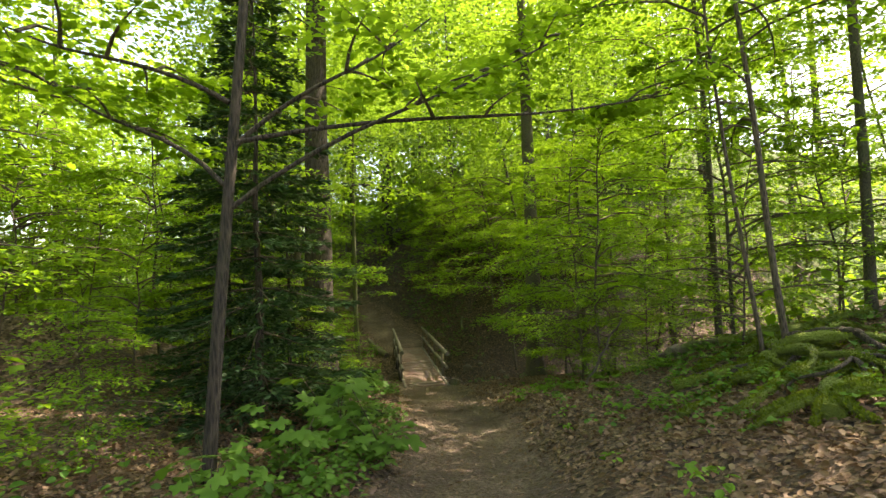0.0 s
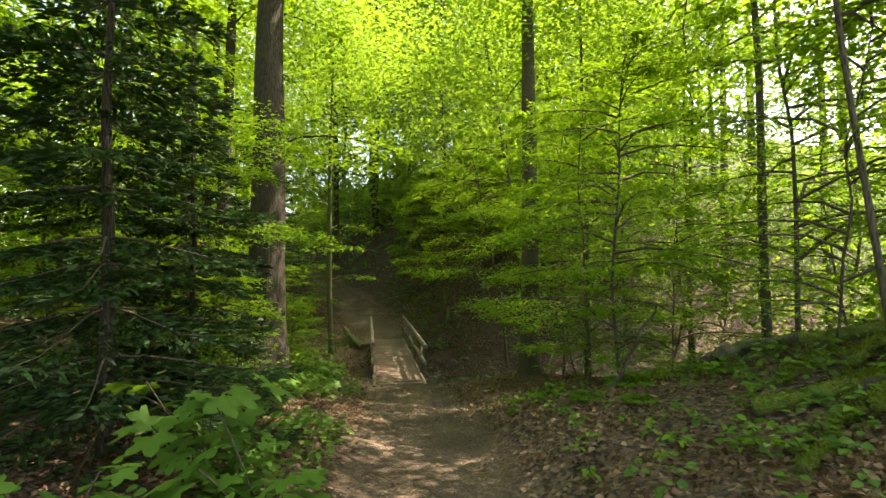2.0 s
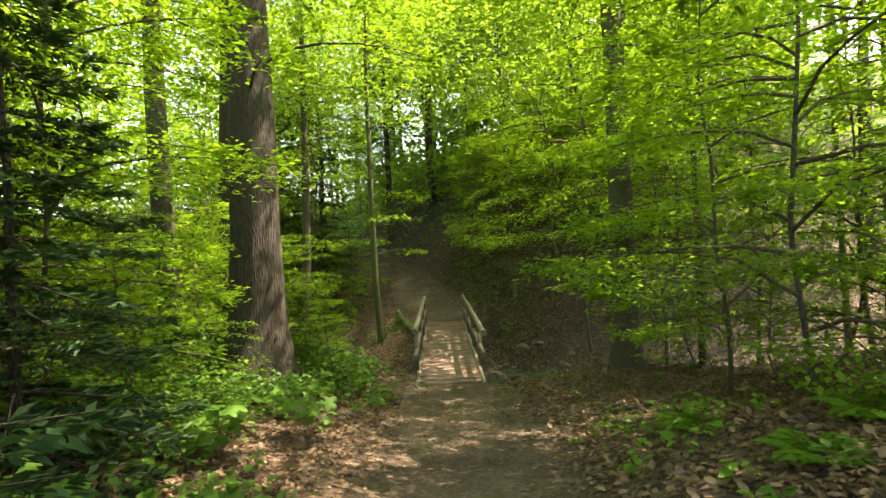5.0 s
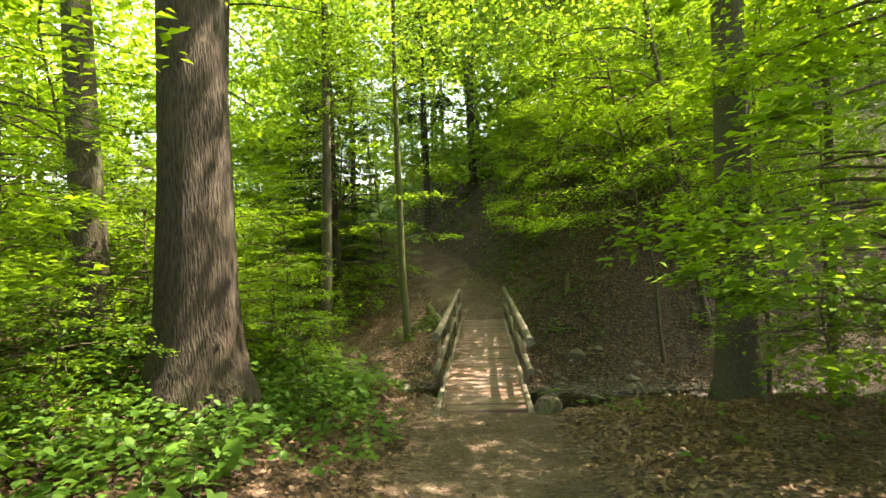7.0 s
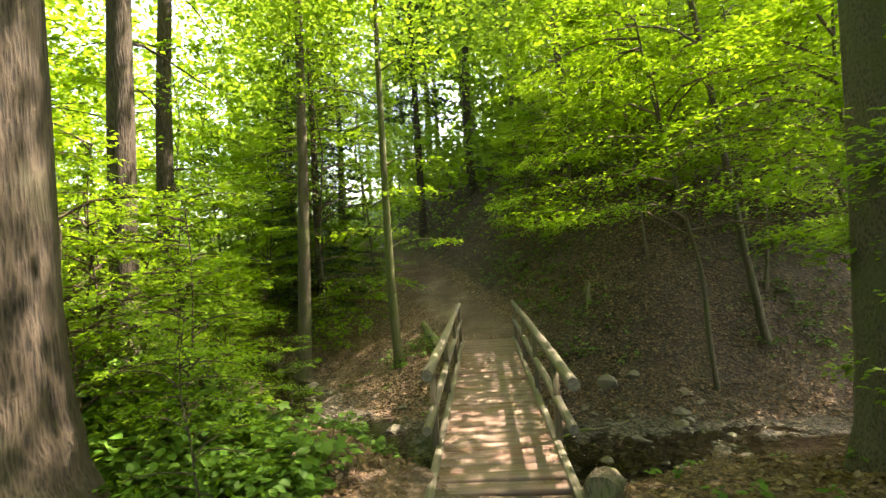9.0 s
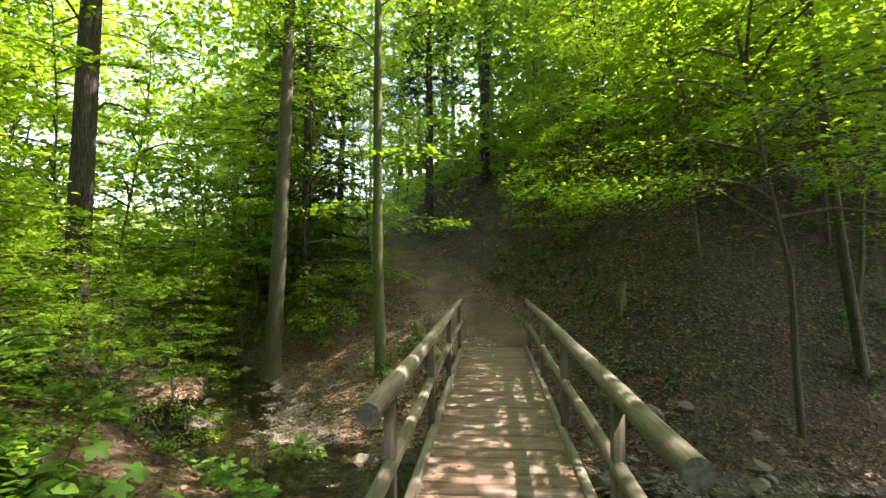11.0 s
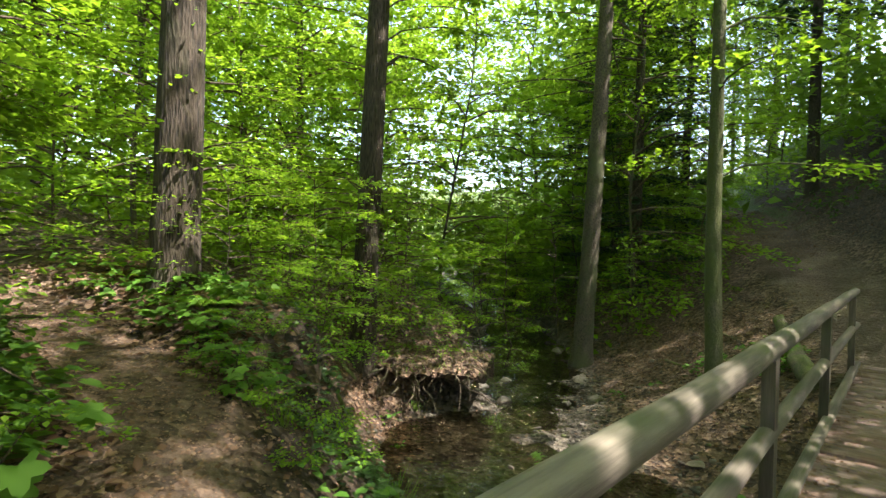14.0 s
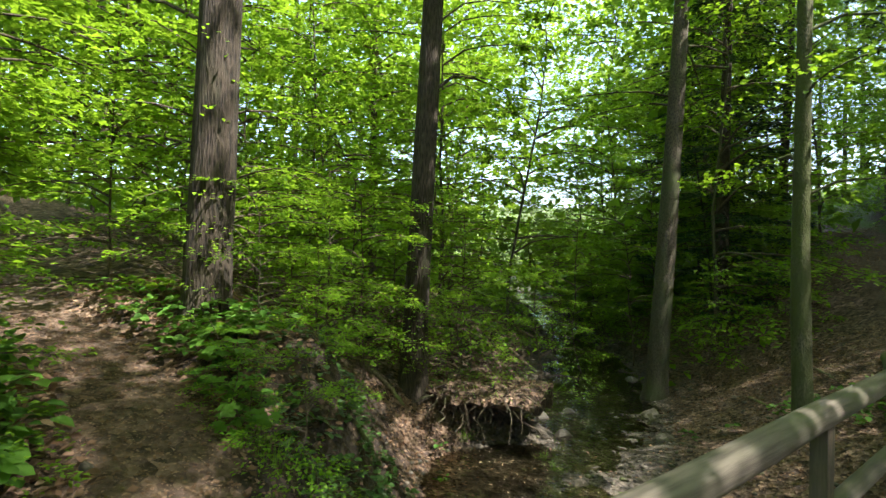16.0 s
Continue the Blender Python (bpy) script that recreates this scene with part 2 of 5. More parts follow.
def tube(points, radii, sides=8, lobes=0.0, seed=0, cap=False):
    """A tube along a line of points, with uneven walls."""
    points, radii = np.asarray(points, float), np.asarray(radii, float)
    ahead = unit(np.gradient(points, axis=0))
    guide = np.array([1.0, 0, 0]) if abs(ahead[0, 0]) < 0.8 else np.array([0, 1.0, 0])
    side = unit(np.cross(ahead, guide))
    other = np.cross(ahead, side)
    r = np.random.default_rng(seed)
    angle = np.linspace(0, 2 * np.pi, sides, endpoint=False)
    uneven = 1 + lobes * (np.sin(3 * angle + r.random() * 6) * 0.6 + np.sin(5 * angle + r.random() * 6) * 0.4)[None] + lobes * 0.5 * r.normal(size=(len(points), sides))
    ring = points[:, None] + (radii[:, None] * uneven)[..., None] * (np.cos(angle)[None, :, None] * side[:, None] + np.sin(angle)[None, :, None] * other[:, None])
    i = np.arange(len(points) - 1)[:, None] * sides
    j = np.arange(sides)[None]
    k = (j + 1) % sides
    faces = np.stack([i + j, i + k, i + sides + k, i + sides + j], -1).reshape(-1, 4)
    chunks = [(ring.reshape(-1, 3), faces)]
    if cap:
        for end, flip in ((0, True), (len(points) - 1, False)):
            fan = np.vstack([points[end][None], ring[end]])
            tri = np.stack([np.zeros(sides, int), 1 + np.arange(sides), 1 + (np.arange(sides) + 1) % sides], -1)
            chunks.append((fan, tri[:, ::-1] if flip else tri))
    return chunks


def leaves(places, ways, ups, lengths, width=0.55, near=False):
    """Leaves from their stalk ends, the ways they point, their upper sides and lengths."""
    n = len(places)
    ways, lengths = unit(ways), np.asarray(lengths)[:, None]
    sides = unit(np.cross(ways, ups))
    ups = np.cross(sides, ways)
    along, across = ways * lengths, sides * lengths * width * 0.5
    if near:
        lift = ups * lengths * min(0.1, width * 0.2)
        v = np.stack([places, places + along * 0.3 + across + lift, places + along * 0.68 + across * 0.85 + lift * 0.6, places + along - lift,
                      places + along * 0.68 - across * 0.85 + lift * 0.6, places + along * 0.3 - across + lift], 1)
        f = np.array([[0, 1, 2, 3], [0, 3, 4, 5]])[None] + 6 * np.arange(n)[:, None, None]
    else:
        lift = ups * lengths * 0.08
        v = np.stack([places, places + along * 0.5 + across + lift, places + along - lift, places + along * 0.5 - across + lift], 1)
        f = np.array([[0, 1, 2, 3]])[None] + 4 * np.arange(n)[:, None, None]
    return v.reshape(-1, 3), f.reshape(-1, 4)


# ---- the lie of the land ----
# Centre lines: x, y, z.
PATH_NEAR = np.array([(-2.4, -34, 2.4), (-1.4, -25.5, 1.74), (-0.85, -22.2, 1.36), (-0.42, -19.4, 1.03), (-0.15, -16.8, 0.74), (0.08, -14, 0.45), (0.1, -11, 0.1), (0, -9.2, -0.01), (0, -8.75, -0.03)])
PATH_FAR = np.array([(0, 0, -0.04), (-0.4, 2, 0.22), (-1.6, 5, 0.85), (-3.3, 9.5, 1.75), (-5.6, 16, 2.75), (-9.5, 27, 3.7), (-17, 44, 5.0)])
PATH_SIDE = np.array([(-0.4, -9.7, 0.03), (-1.5, -8.3, 0.14), (-2.9, -7.35, 0.4), (-4.4, -7.5, 0.64), (-7, -8.0, 1.1), (-11, -8.5, 1.7), (-20, -10, 3.0)])
STREAM = np.array([(-42, 38, -0.6), (-27, 22, -0.8), (-16, 11.8, -1.0), (-9.0, 5.0, -1.2), (-6.2, 1.3, -1.26), (-4.5, -1.9, -1.27), (-3.0, -3.7, -1.27), (0, -4.6, -1.28), (4.5, -4.9, -1.3), (10, -5.4, -1.4), (22, -8, -1.6), (40, -14, -2)])


def along(line, step):
    """Points at even steps along a line, and the ways to their right."""
    gaps = np.linalg.norm(np.diff(line[:, :2], axis=0), axis=1)
    far = np.r_[0, np.cumsum(gaps)]
    s = np.arange(0, far[-1], step)
    p = np.stack([np.interp(s, far, line[:, c]) for c in range(3)], 1)
    way = unit(np.gradient(p[:, :2], axis=0))
    return p, np.stack([way[:, 1], -way[:, 0]], 1)


def beside(line, step, right, rise, keep=lambda p: p[:, 0] > -1e9):
    p, r = along(line, step)
    p = p[keep(p)] if right == 0 else np.c_[p[:, :2] + r * right, p[:, 2] + rise][keep(p)]
    return p


def stretch(lo, hi, axis=1):
    return lambda p: (p[:, axis] > lo) & (p[:, axis] < hi)


knots = np.concatenate([
    beside(PATH_NEAR, 1.2, 0, 0), beside(PATH_NEAR, 1.2, 0.6, 0.0), beside(PATH_NEAR, 1.2, -0.6, 0.0),
    beside(PATH_NEAR, 1.5, 1.35, 0.42, stretch(-30, -15)), beside(PATH_NEAR, 2.0, 3.0, 0.8, stretch(-30, -15)), beside(PATH_NEAR, 2.0, 6.0, 1.5, stretch(-34, -14.5)),
    beside(PATH_NEAR, 2.0, 14.0, 2.6, stretch(-34, -12)), beside(PATH_NEAR, 2.0, 2.0, 0.15, stretch(-14, -9.5)), beside(PATH_NEAR, 2.0, 4.0, 0.1, stretch(-13.5, -8)),
    beside(PATH_NEAR, 1.5, -1.3, 0.25, stretch(-30, -11)), beside(PATH_NEAR, 2.0, -3.0, 0.55, stretch(-34, -10)), beside(PATH_NEAR, 3.0, -7.0, 0.9, stretch(-34, -10.5)), beside(PATH_NEAR, 4.0, -14.0, 1.6, stretch(-34, -10)),
    beside(PATH_FAR, 1.2, 0, 0), beside(PATH_FAR, 1.2, 0.6, 0.02), beside(PATH_FAR, 1.2, -0.6, 0.0),
    beside(PATH_FAR, 2.0, 2.6, 1.5, stretch(0.8, 40)), beside(PATH_FAR, 2.5, 6.0, 4.3, stretch(0.8, 40)), beside(PATH_FAR, 4.0, 14.0, 8.5, stretch(0.5, 40)), beside(PATH_FAR, 5.0, 28.0, 12.0, stretch(0.5, 40)),
    beside(PATH_FAR, 2.0, -2.0, -0.7, stretch(2, 40)),
    beside(PATH_SIDE, 1.2, 0, 0), beside(PATH_SIDE, 1.2, 0.5, 0), beside(PATH_SIDE, 1.2, -0.5, 0),
    beside(PATH_SIDE, 1.5, 1.6, 0.3, stretch(-20, -3.6, 0)), beside(PATH_SIDE, 2.0, -2.0, 0.6, stretch(-20, -3.0, 0)), beside(PATH_SIDE, 3.0, -6.0, 1.6, stretch(-20, -6.0, 0)),
    beside(STREAM, 1.3, 0, 0), beside(STREAM, 1.3, 1.1, 0.06), beside(STREAM, 1.3, -1.3, 0.1),
    beside(STREAM, 1.3, 1.6, 0.25, stretch(-34, -6.9, 0)), beside(STREAM, 1.3, 2.0, 0.9, stretch(-34, -7.2, 0)), beside(STREAM, 2.0, 4.2, 1.3, stretch(-34, -7.2, 0)), beside(STREAM, 4.0, 9.0, 1.6, stretch(-34, -9, 0)), beside(STREAM, 5.0, 20.0, 3.5, stretch(-34, -9, 0)),
    beside(STREAM, 1.5, 3.0, 1.1, stretch(1.2, 30, 0)), beside(STREAM, 1.5, -2.9, 0.8, stretch(1.6, 30, 0)), beside(STREAM, 2.0, -4.6, 2.4, stretch(2.2, 30, 0)), beside(STREAM, 3.0, -9.0, 6.0, stretch(4, 30, 0)),
    beside(STREAM, 2.0, -2.6, 0.7, stretch(-30, -6.5, 0)),
    # the pool, the bank above it and the turf terrace
    np.array([(-4.1, -4.4, -1.38), (-4.8, -3.6, -1.38), (-5.2, -2.8, -1.36), (-3.2, -4.5, -1.34), (-3.9, -3.5, -1.34), (-3.55, -5.25, -1.1), (-4.3, -5.0, -1.1), (-5.1, -4.25, -1.1), (-5.75, -3.45, -1.1),
              (-3.1, -6.15, -0.1), (-4.2, -5.65, -0.1), (-5.2, -5.0, -0.02), (-6.0, -4.3, -0.1), (-6.6, -3.5, -0.28), (-2.2, -6.6, -0.15),
              (-5.75, -2.45, -1.1), (-5.35, -1.6, -1.1), (-6.25, -2.6, -0.5), (-5.95, -1.75, -0.5), (-6.25, -0.7, -0.5), (-7.0, -2.4, -0.3), (-6.9, -1.0, -0.3), (-8.5, -2.5, 0.0), (-8.3, 0.5, -0.1), (-7.0, -5.0, 0.2)]),
    np.array([(-0.9, -8.7, -0.1), (0.9, -8.8, -0.12), (-0.9, -7.2, -0.75), (0.9, -7.2, -0.8), (0, -7.0, -0.8), (-0.9, -0.4, -0.2), (0.9, -0.3, -0.1), (0, -1.8, -0.8),
              (-60, -40, 6), (60, -40, 6), (-70, 0, 8), (-60, 60, 6), (0, 90, 16), (60, 60, 18), (70, 0, 10), (0, -70, 4)]),
])
_, first_of = np.unique((knots[:, :2] / 0.45).round(), axis=0, return_index=True)
knots = knots[np.sort(first_of)]
spread = np.linalg.norm(knots[:, None, :2] - knots[None, :, :2], axis=2)
weights = np.linalg.solve(spread + 0.05 * -np.eye(len(knots)), knots[:, 2] - 1.0)


def height(x, y):
    """The ground's height."""
    x, y = np.broadcast_arrays(np.asarray(x, float), np.asarray(y, float))
    flat = np.stack([x.ravel(), y.ravel()], 1)
    out = np.empty(len(flat))
    for i in range(0, len(flat), 20000):
        part = flat[i:i + 20000]
        d = np.sqrt(np.maximum(((part[:, None] - knots[None, :, :2]) ** 2).sum(-1), 0))
        out[i:i + 20000] = d @ weights + 1.0
    far = np.hypot(flat[:, 0], flat[:, 1] + 8)
    hold = np.clip((far - 60) / 60, 0, 1)
    out = out * (1 - hold) + hold * 12
    return out.reshape(x.shape)


def off_line(x, y, line):
    """Distance from a centre line."""
    p = np.stack([np.ravel(x), np.ravel(y)], 1)
    best = np.full(len(p), 1e9)
    for a, b in zip(line[:-1, :2], line[1:, :2]):
        s = np.clip(((p - a) @ (b - a)) / ((b - a) @ (b - a)), 0, 1)
        best = np.minimum(best, np.linalg.norm(p - a - s[:, None] * (b - a), axis=1))
    return best.reshape(np.shape(x))


def ripple(x, y, scale, seed):
    """Smooth unevenness of about one unit."""
    r = np.random.default_rng(seed)
    out = 0
    for k in range(7):
        a, f, ph = r.random() * 6.28, scale * (0.6 + 0.9 * r.random()), r.random() * 6.28
        out = out + np.sin((x * np.cos(a) + y * np.sin(a)) * f + ph)
    return out / 2.6


def path_width(x, y):
    d = np.minimum(off_line(x, y, PATH_NEAR) / 0.76, off_line(x, y, PATH_FAR) / 0.8)
    return np.minimum(d, off_line(x, y, PATH_SIDE) / 0.6)


def ground_line(low, high, step, reach):
    inner = np.arange(low, high, step)
    steps = step * 1.13 ** np.arange(1, 60)
    outer = np.cumsum(steps)
    outer = outer[outer < reach]
    return np.r_[low - outer[::-1], inner, high + outer]


gx, gy = ground_line(-9.5, 7.0, 0.13, 600), ground_line(-26.5, 9.0, 0.13, 600)
GX, GY = np.meshgrid(gx, gy)
rough = np.clip(path_width(GX, GY) - 0.6, 0.12, 1)
GZ = height(GX, GY) + rough * (0.03 * ripple(GX, GY, 3.0, 1) + 0.018 * ripple(GX, GY, 9.0, 2) + 0.06 * ripple(GX, GY, 1.1, 3)) + 0.03 * np.clip(2.2 - off_line(GX, GY, STREAM), 0, 1) * (ripple(GX, GY, 4.5, 9) + 0.6 * ripple(GX, GY, 11.0, 10))


def lie(x, y):
    """The height of the ground as built, between its grid lines."""
    x, y = np.asarray(x, float), np.asarray(y, float)
    i, j = np.clip(np.searchsorted(gx, x) - 1, 0, len(gx) - 2), np.clip(np.searchsorted(gy, y) - 1, 0, len(gy) - 2)
    u, v = (x - gx[i]) / (gx[i + 1] - gx[i]), (y - gy[j]) / (gy[j + 1] - gy[j])
    return (GZ[j, i] * (1 - u) + GZ[j, i + 1] * u) * (1 - v) + (GZ[j + 1, i] * (1 - u) + GZ[j + 1, i + 1] * u) * v


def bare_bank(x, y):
    """Where the steep bank past the bridge is bare dark humus, with its shade coloured in."""
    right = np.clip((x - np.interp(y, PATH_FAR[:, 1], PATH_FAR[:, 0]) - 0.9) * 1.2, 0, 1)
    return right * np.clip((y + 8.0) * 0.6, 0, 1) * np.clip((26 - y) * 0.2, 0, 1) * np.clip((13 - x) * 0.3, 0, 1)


def shaded_bank(x, y):
    """The dark earth bank between the side path and the pool, its shade put into the colour."""
    return np.clip(1.5 - np.abs((y + 5.35) - (x + 4.3) * -0.55) * 1.3, 0, 1) * np.clip((x + 6.6) * 2, 0, 1) * np.clip((-1.9 - x) * 2, 0, 1)


cells = np.arange(len(gx) * len(gy)).reshape(len(gy), len(gx))
ground = link_mesh("ground", [(np.stack([GX, GY, GZ], -1), np.stack([cells[:-1, :-1], cells[:-1, 1:], cells[1:, 1:], cells[1:, :-1]], -1).reshape(-1, 4))], SOIL)
tagged(ground, "brown forest soil with trodden paths and leaf litter", "ground", kind="structure")
for key, value in (("trodden", np.clip(2.0 - np.minimum(np.minimum(off_line(GX, GY, PATH_NEAR) / 0.76, off_line(GX, GY, PATH_FAR) / 0.74), off_line(GX, GY, PATH_SIDE) / 0.42) * 1.35, 0, 1) * np.where(GX < -1.6, np.clip((off_line(GX, GY, PATH_SIDE) - 0.6) * 0.5 + 0.7, 0, 1), 1)), ("bed", np.clip(1.9 - off_line(GX, GY, STREAM), 0, 1)),
                   ("shaded_earth", np.maximum(bare_bank(GX, GY), shaded_bank(GX, GY))),
                   ("grown", np.clip((np.hypot(GX, GY + 8) - 9) * 0.05, 0, 0.75))):
    layer = ground.data.attributes.new(key, "FLOAT", "POINT")
    layer.data.foreach_set("value", value.astype(np.float32).ravel())

# The stream's water, a thin sheet between the banks.
wp, wr = along(STREAM, 0.6)
wz = wp[:, 2] + 0.075
pool = np.exp(-((wp[:, 0] + 4.2) / 1.3) ** 2)[:, None]
narrow = np.interp(wp[:, 1], [1, 6], [1, 0.4])[:, None]
rows = [np.c_[wp[:, :2] + wr * k * narrow * (1 + (k > 0) * pool), wz] for k in (-1.5, -0.7, 0, 0.7, 1.5)]
wv = np.stack(rows, 1)
wi = np.arange(len(wp) * 5).reshape(-1, 5)
water = link_mesh("water", [(wv, np.stack([wi[:-1, :-1], wi[:-1, 1:], wi[1:, 1:], wi[1:, :-1]], -1).reshape(-1, 4))], WATER)
tagged(water, "shallow clear brook water over brown gravel", "water", kind="structure")


# ---- the footbridge ----
def box(x0, x1, y0, y1, z0, z1, bevel=0.006, jitter=0.0, seed=0):
    """A board with slightly rounded long edges."""
    r = np.random.default_rng(seed)
    b = bevel
    ring = np.array([(y0, z0), (y1, z0), (y1, z1 - b), (y1 - b, z1), (y0 + b, z1), (y0, z1 - b)])
    v = np.concatenate([np.c_[np.full(6, x), ring] for x in (x0, x1)]) + r.normal(size=(12, 3)) * jitter
    quads = np.array([(i, i + 6, (i + 1) % 6 + 6, (i + 1) % 6) for i in range(6)])[:, ::-1]
    ends = np.array([(0, 1, 2, 3, 4, 5), (11, 10, 9, 8, 7, 6)])[:, ::-1]
    return [(v, quads), (v, ends)]


BRIDGE_NEAR, BRIDGE_FAR = -8.85, 0.0
bridge = thing("footbridge", "weathered wooden plank footbridge with round pole handrails over the brook", "bridge")
for x in (-0.5, 0.5):
    link_mesh("beam", box(x - 0.09, x + 0.09, BRIDGE_NEAR - 0.1, BRIDGE_FAR + 0.25, -0.36, -0.055, 0.01), POSTWOOD, bridge, False)
r = np.random.default_rng(3)
y = BRIDGE_NEAR
while y < BRIDGE_FAR - 0.1:
    w = 0.205 + r.normal() * 0.01
    link_mesh("plank", box(-0.6 + r.normal() * 0.008, 0.6 + r.normal() * 0.008, y + 0.008, y + w - 0.006, -0.05 + r.normal() * 0.002, 0.0 + r.normal() * 0.004, 0.012, 0.003, int(y * 100) % 999), PLANK, bridge, False)
    y += w
for x in (-0.63, 0.63):
    v = box(BRIDGE_NEAR - 0.32, BRIDGE_FAR + 0.02, x - 0.04, x + 0.04, -0.12, 0.035, 0.012)
    v = [(c[:, [1, 0, 2]], f[:, ::-1]) for c, f in v]
    tagged(link_mesh("kerb", v, RAILWOOD, bridge, False), "mossy edge board")
for side, near_top, near_low in ((-1, -8.3, -8.5), (1, -8.9, -8.75)):
    x = side * 0.665
    for name, z, rad, y0 in (("handrail", 0.9, 0.055, near_top), ("lower_rail", 0.46, 0.044, near_low)):
        ys = np.linspace(y0, 0.12, 16)
        wob = np.cumsum(r.normal(size=(16, 2)) * 0.004, axis=0)
        bend = np.c_[x + wob[:, 0] - wob[:, 0].mean(), ys, z + wob[:, 1] - wob[:, 1].mean()]
        link_mesh(name, tube(bend, rad * np.linspace(1.06, 0.9, 16), 14, 0.03, int(z * 10) + side, True), RAILWOOD, bridge)
    for py in (-7.65, -5.35, -3.0, -0.35):
        link_mesh("post", box(x - 0.032, x + 0.032, py - 0.045, py + 0.045, -0.45, 0.86, 0.01, 0.003, int(py * 10) % 90), POSTWOOD, bridge, False)


# ---- trees ----
def stem_line(base, top, n, bend, seed):
    r = np.random.default_rng(seed)
    s = np.linspace(0, 1, n)[:, None]
    wob = np.cumsum(r.normal(size=(n, 3)) * bend, axis=0) * [1, 1, 0]
    wob -= wob[0]
    return np.asarray(base) * (1 - s) + np.asarray(top) * s + wob * np.sin(s * np.pi) ** 0.5


def trunk_chunks(height_m, radius, lean=(0, 0), bend=0.03, seed=0, sides=16, flare=0.7, tip=0.25):
    s = np.r_[np.linspace(0, 0.06, 8), np.linspace(0.08, 1, 18)]
    z = s * height_m
    r = np.random.default_rng(seed)
    wob = np.stack([np.interp(s, np.linspace(0, 1, 7), np.r_[0, np.cumsum(r.normal(size=6) * bend)]) for _ in range(2)], 1)
    line = np.c_[np.asarray(lean)[None] * z[:, None] + wob, z - 0.3]
    rad = radius * (1 - (1 - tip) * s) * (1 + flare * np.exp(-np.maximum(z - 0.1, 0) / (radius * 1.4)))
    return tube(line, rad, sides, 0.05, seed), line, rad


def spray(r, root, azimuth, length, droop, count, leaf, spread=0.5, near=False, tilt=0.2, start=0.15):
    """A flat, layered branch: its wood and its leaves."""
    way = np.array([math.cos(azimuth), math.sin(azimuth), 0])
    side = np.array([-way[1], way[0], 0])
    s = np.linspace(0, 1, 6)[:, None]
    rise = r.uniform(0.05, 0.35) * length
    line = root + way * s * length + side * (r.normal() * 0.12 * length) * s ** 2 + np.array([0, 0, 1]) * (rise * np.sqrt(s) - droop * s ** 2 * length)
    wood = tube(line, np.linspace(0.012 + length * 0.006, 0.003, 6), 4)
    u = start + (1 - start) * r.random(count) ** 0.8
    pos = np.stack([np.interp(u, s[:, 0], line[:, c]) for c in range(3)], 1)
    half = spread * length * np.sin(np.clip(u * 1.15, 0, 1) * np.pi) ** 0.7 + 0.05
    # leaves sit on twigs, so they gather on a few lines to either side
    twig = np.round(r.normal(size=count) * 2) * 0.06
    v = r.uniform(-1, 1, count)
    pos = pos + side * (v * half)[:, None] + way * (np.abs(v) * half * 0.7 + twig)[:, None] * 0.6
    pos[:, 2] += r.normal(size=count) * 0.022 * length - np.abs(v) * half * 0.18
    ahead = way + side * (np.sign(v) * r.uniform(0.2, 1.3, count))[:, None] + r.normal(size=(count, 3)) * 0.35
    up = np.array([0, 0, 1.0]) + r.normal(size=(count, 3)) * tilt
    return wood, (pos, ahead, up, leaf * r.uniform(0.65, 1.2, count))


def broadleaf(name, label, seed, tall, radius, crown_from, branches, reach, per, leaf, near=False, lean=(0, 0), bark=None, droop=0.25, tip=0.2, spread=0.5, bend=0.05, flare=0.6, leaf_mat=None, limbs=False, roof=False):
    r = np.random.default_rng(seed)
    ob = thing(name, label, "tree")
    chunks, line, rad = trunk_chunks(tall, radius, lean, bend, seed, 14 if radius > 0.1 else 7, flare, tip)
    link_mesh("trunk", chunks, bark or BARK, ob)
    wood, found = [], []
    for k in range(branches):
        q = (k + r.random()) / branches
        z = crown_from + (tall - crown_from) * q
        root = np.array([np.interp(z, line[:, 2], line[:, c]) for c in range(3)])
        length = reach * (0.45 + 0.75 * math.sin(min(1, 0.25 + (1 - q) * 0.9) * math.pi / 2)) * r.uniform(0.6, 1.15)
        w, f = spray(r, root, r.random() * 6.28, length, droop * r.uniform(0.5, 1.4), per, leaf, spread, near)
        wood += w
        found.append(f)
    if limbs:
        for w in wood:
            link_mesh("limb", [w], bark or TWIG, ob)
    else:
        tagged(link_mesh("twigwork", wood, TWIG, ob), kind="stuff")
    tagged(link_mesh("crown", [leaves(*(np.concatenate(c) for c in zip(*found)), 0.66, near)], leaf_mat or LEAF, ob, near), kind="stuff")
    if roof:
        # Added leaf mass, mostly above view, sized by roof to block the sun.
        n = int(11000 * roof)
        middle = [lean[0] * tall, lean[1] * tall, max(tall * 0.66, 10.5)]
        at = r.normal(size=(n, 3)) * [3.2 * roof, 3.2 * roof, 2.4] + middle
        hub = r.normal(size=(int(34 * roof), 3)) * [3.3 * roof, 3.3 * roof, 2.2] + middle
        at = hub[r.integers(0, len(hub), n)] * 0.8 + at * 0.2 + r.normal(size=(n, 3)) * [0.7, 0.7, 0.25]
        at = at[at[:, 2] > 7.5]
        tagged(link_mesh("shade_crown", [leaves(at, r.normal(size=(len(at), 3)) * [1, 1, 0.3], np.array([0, 0, 1.0]) + r.normal(size=(len(at), 3)) * 0.4, 0.165 * r.uniform(0.6, 1.25, len(at)), 0.7)], LEAF_FAR, ob, False), kind="stuff")
    return ob


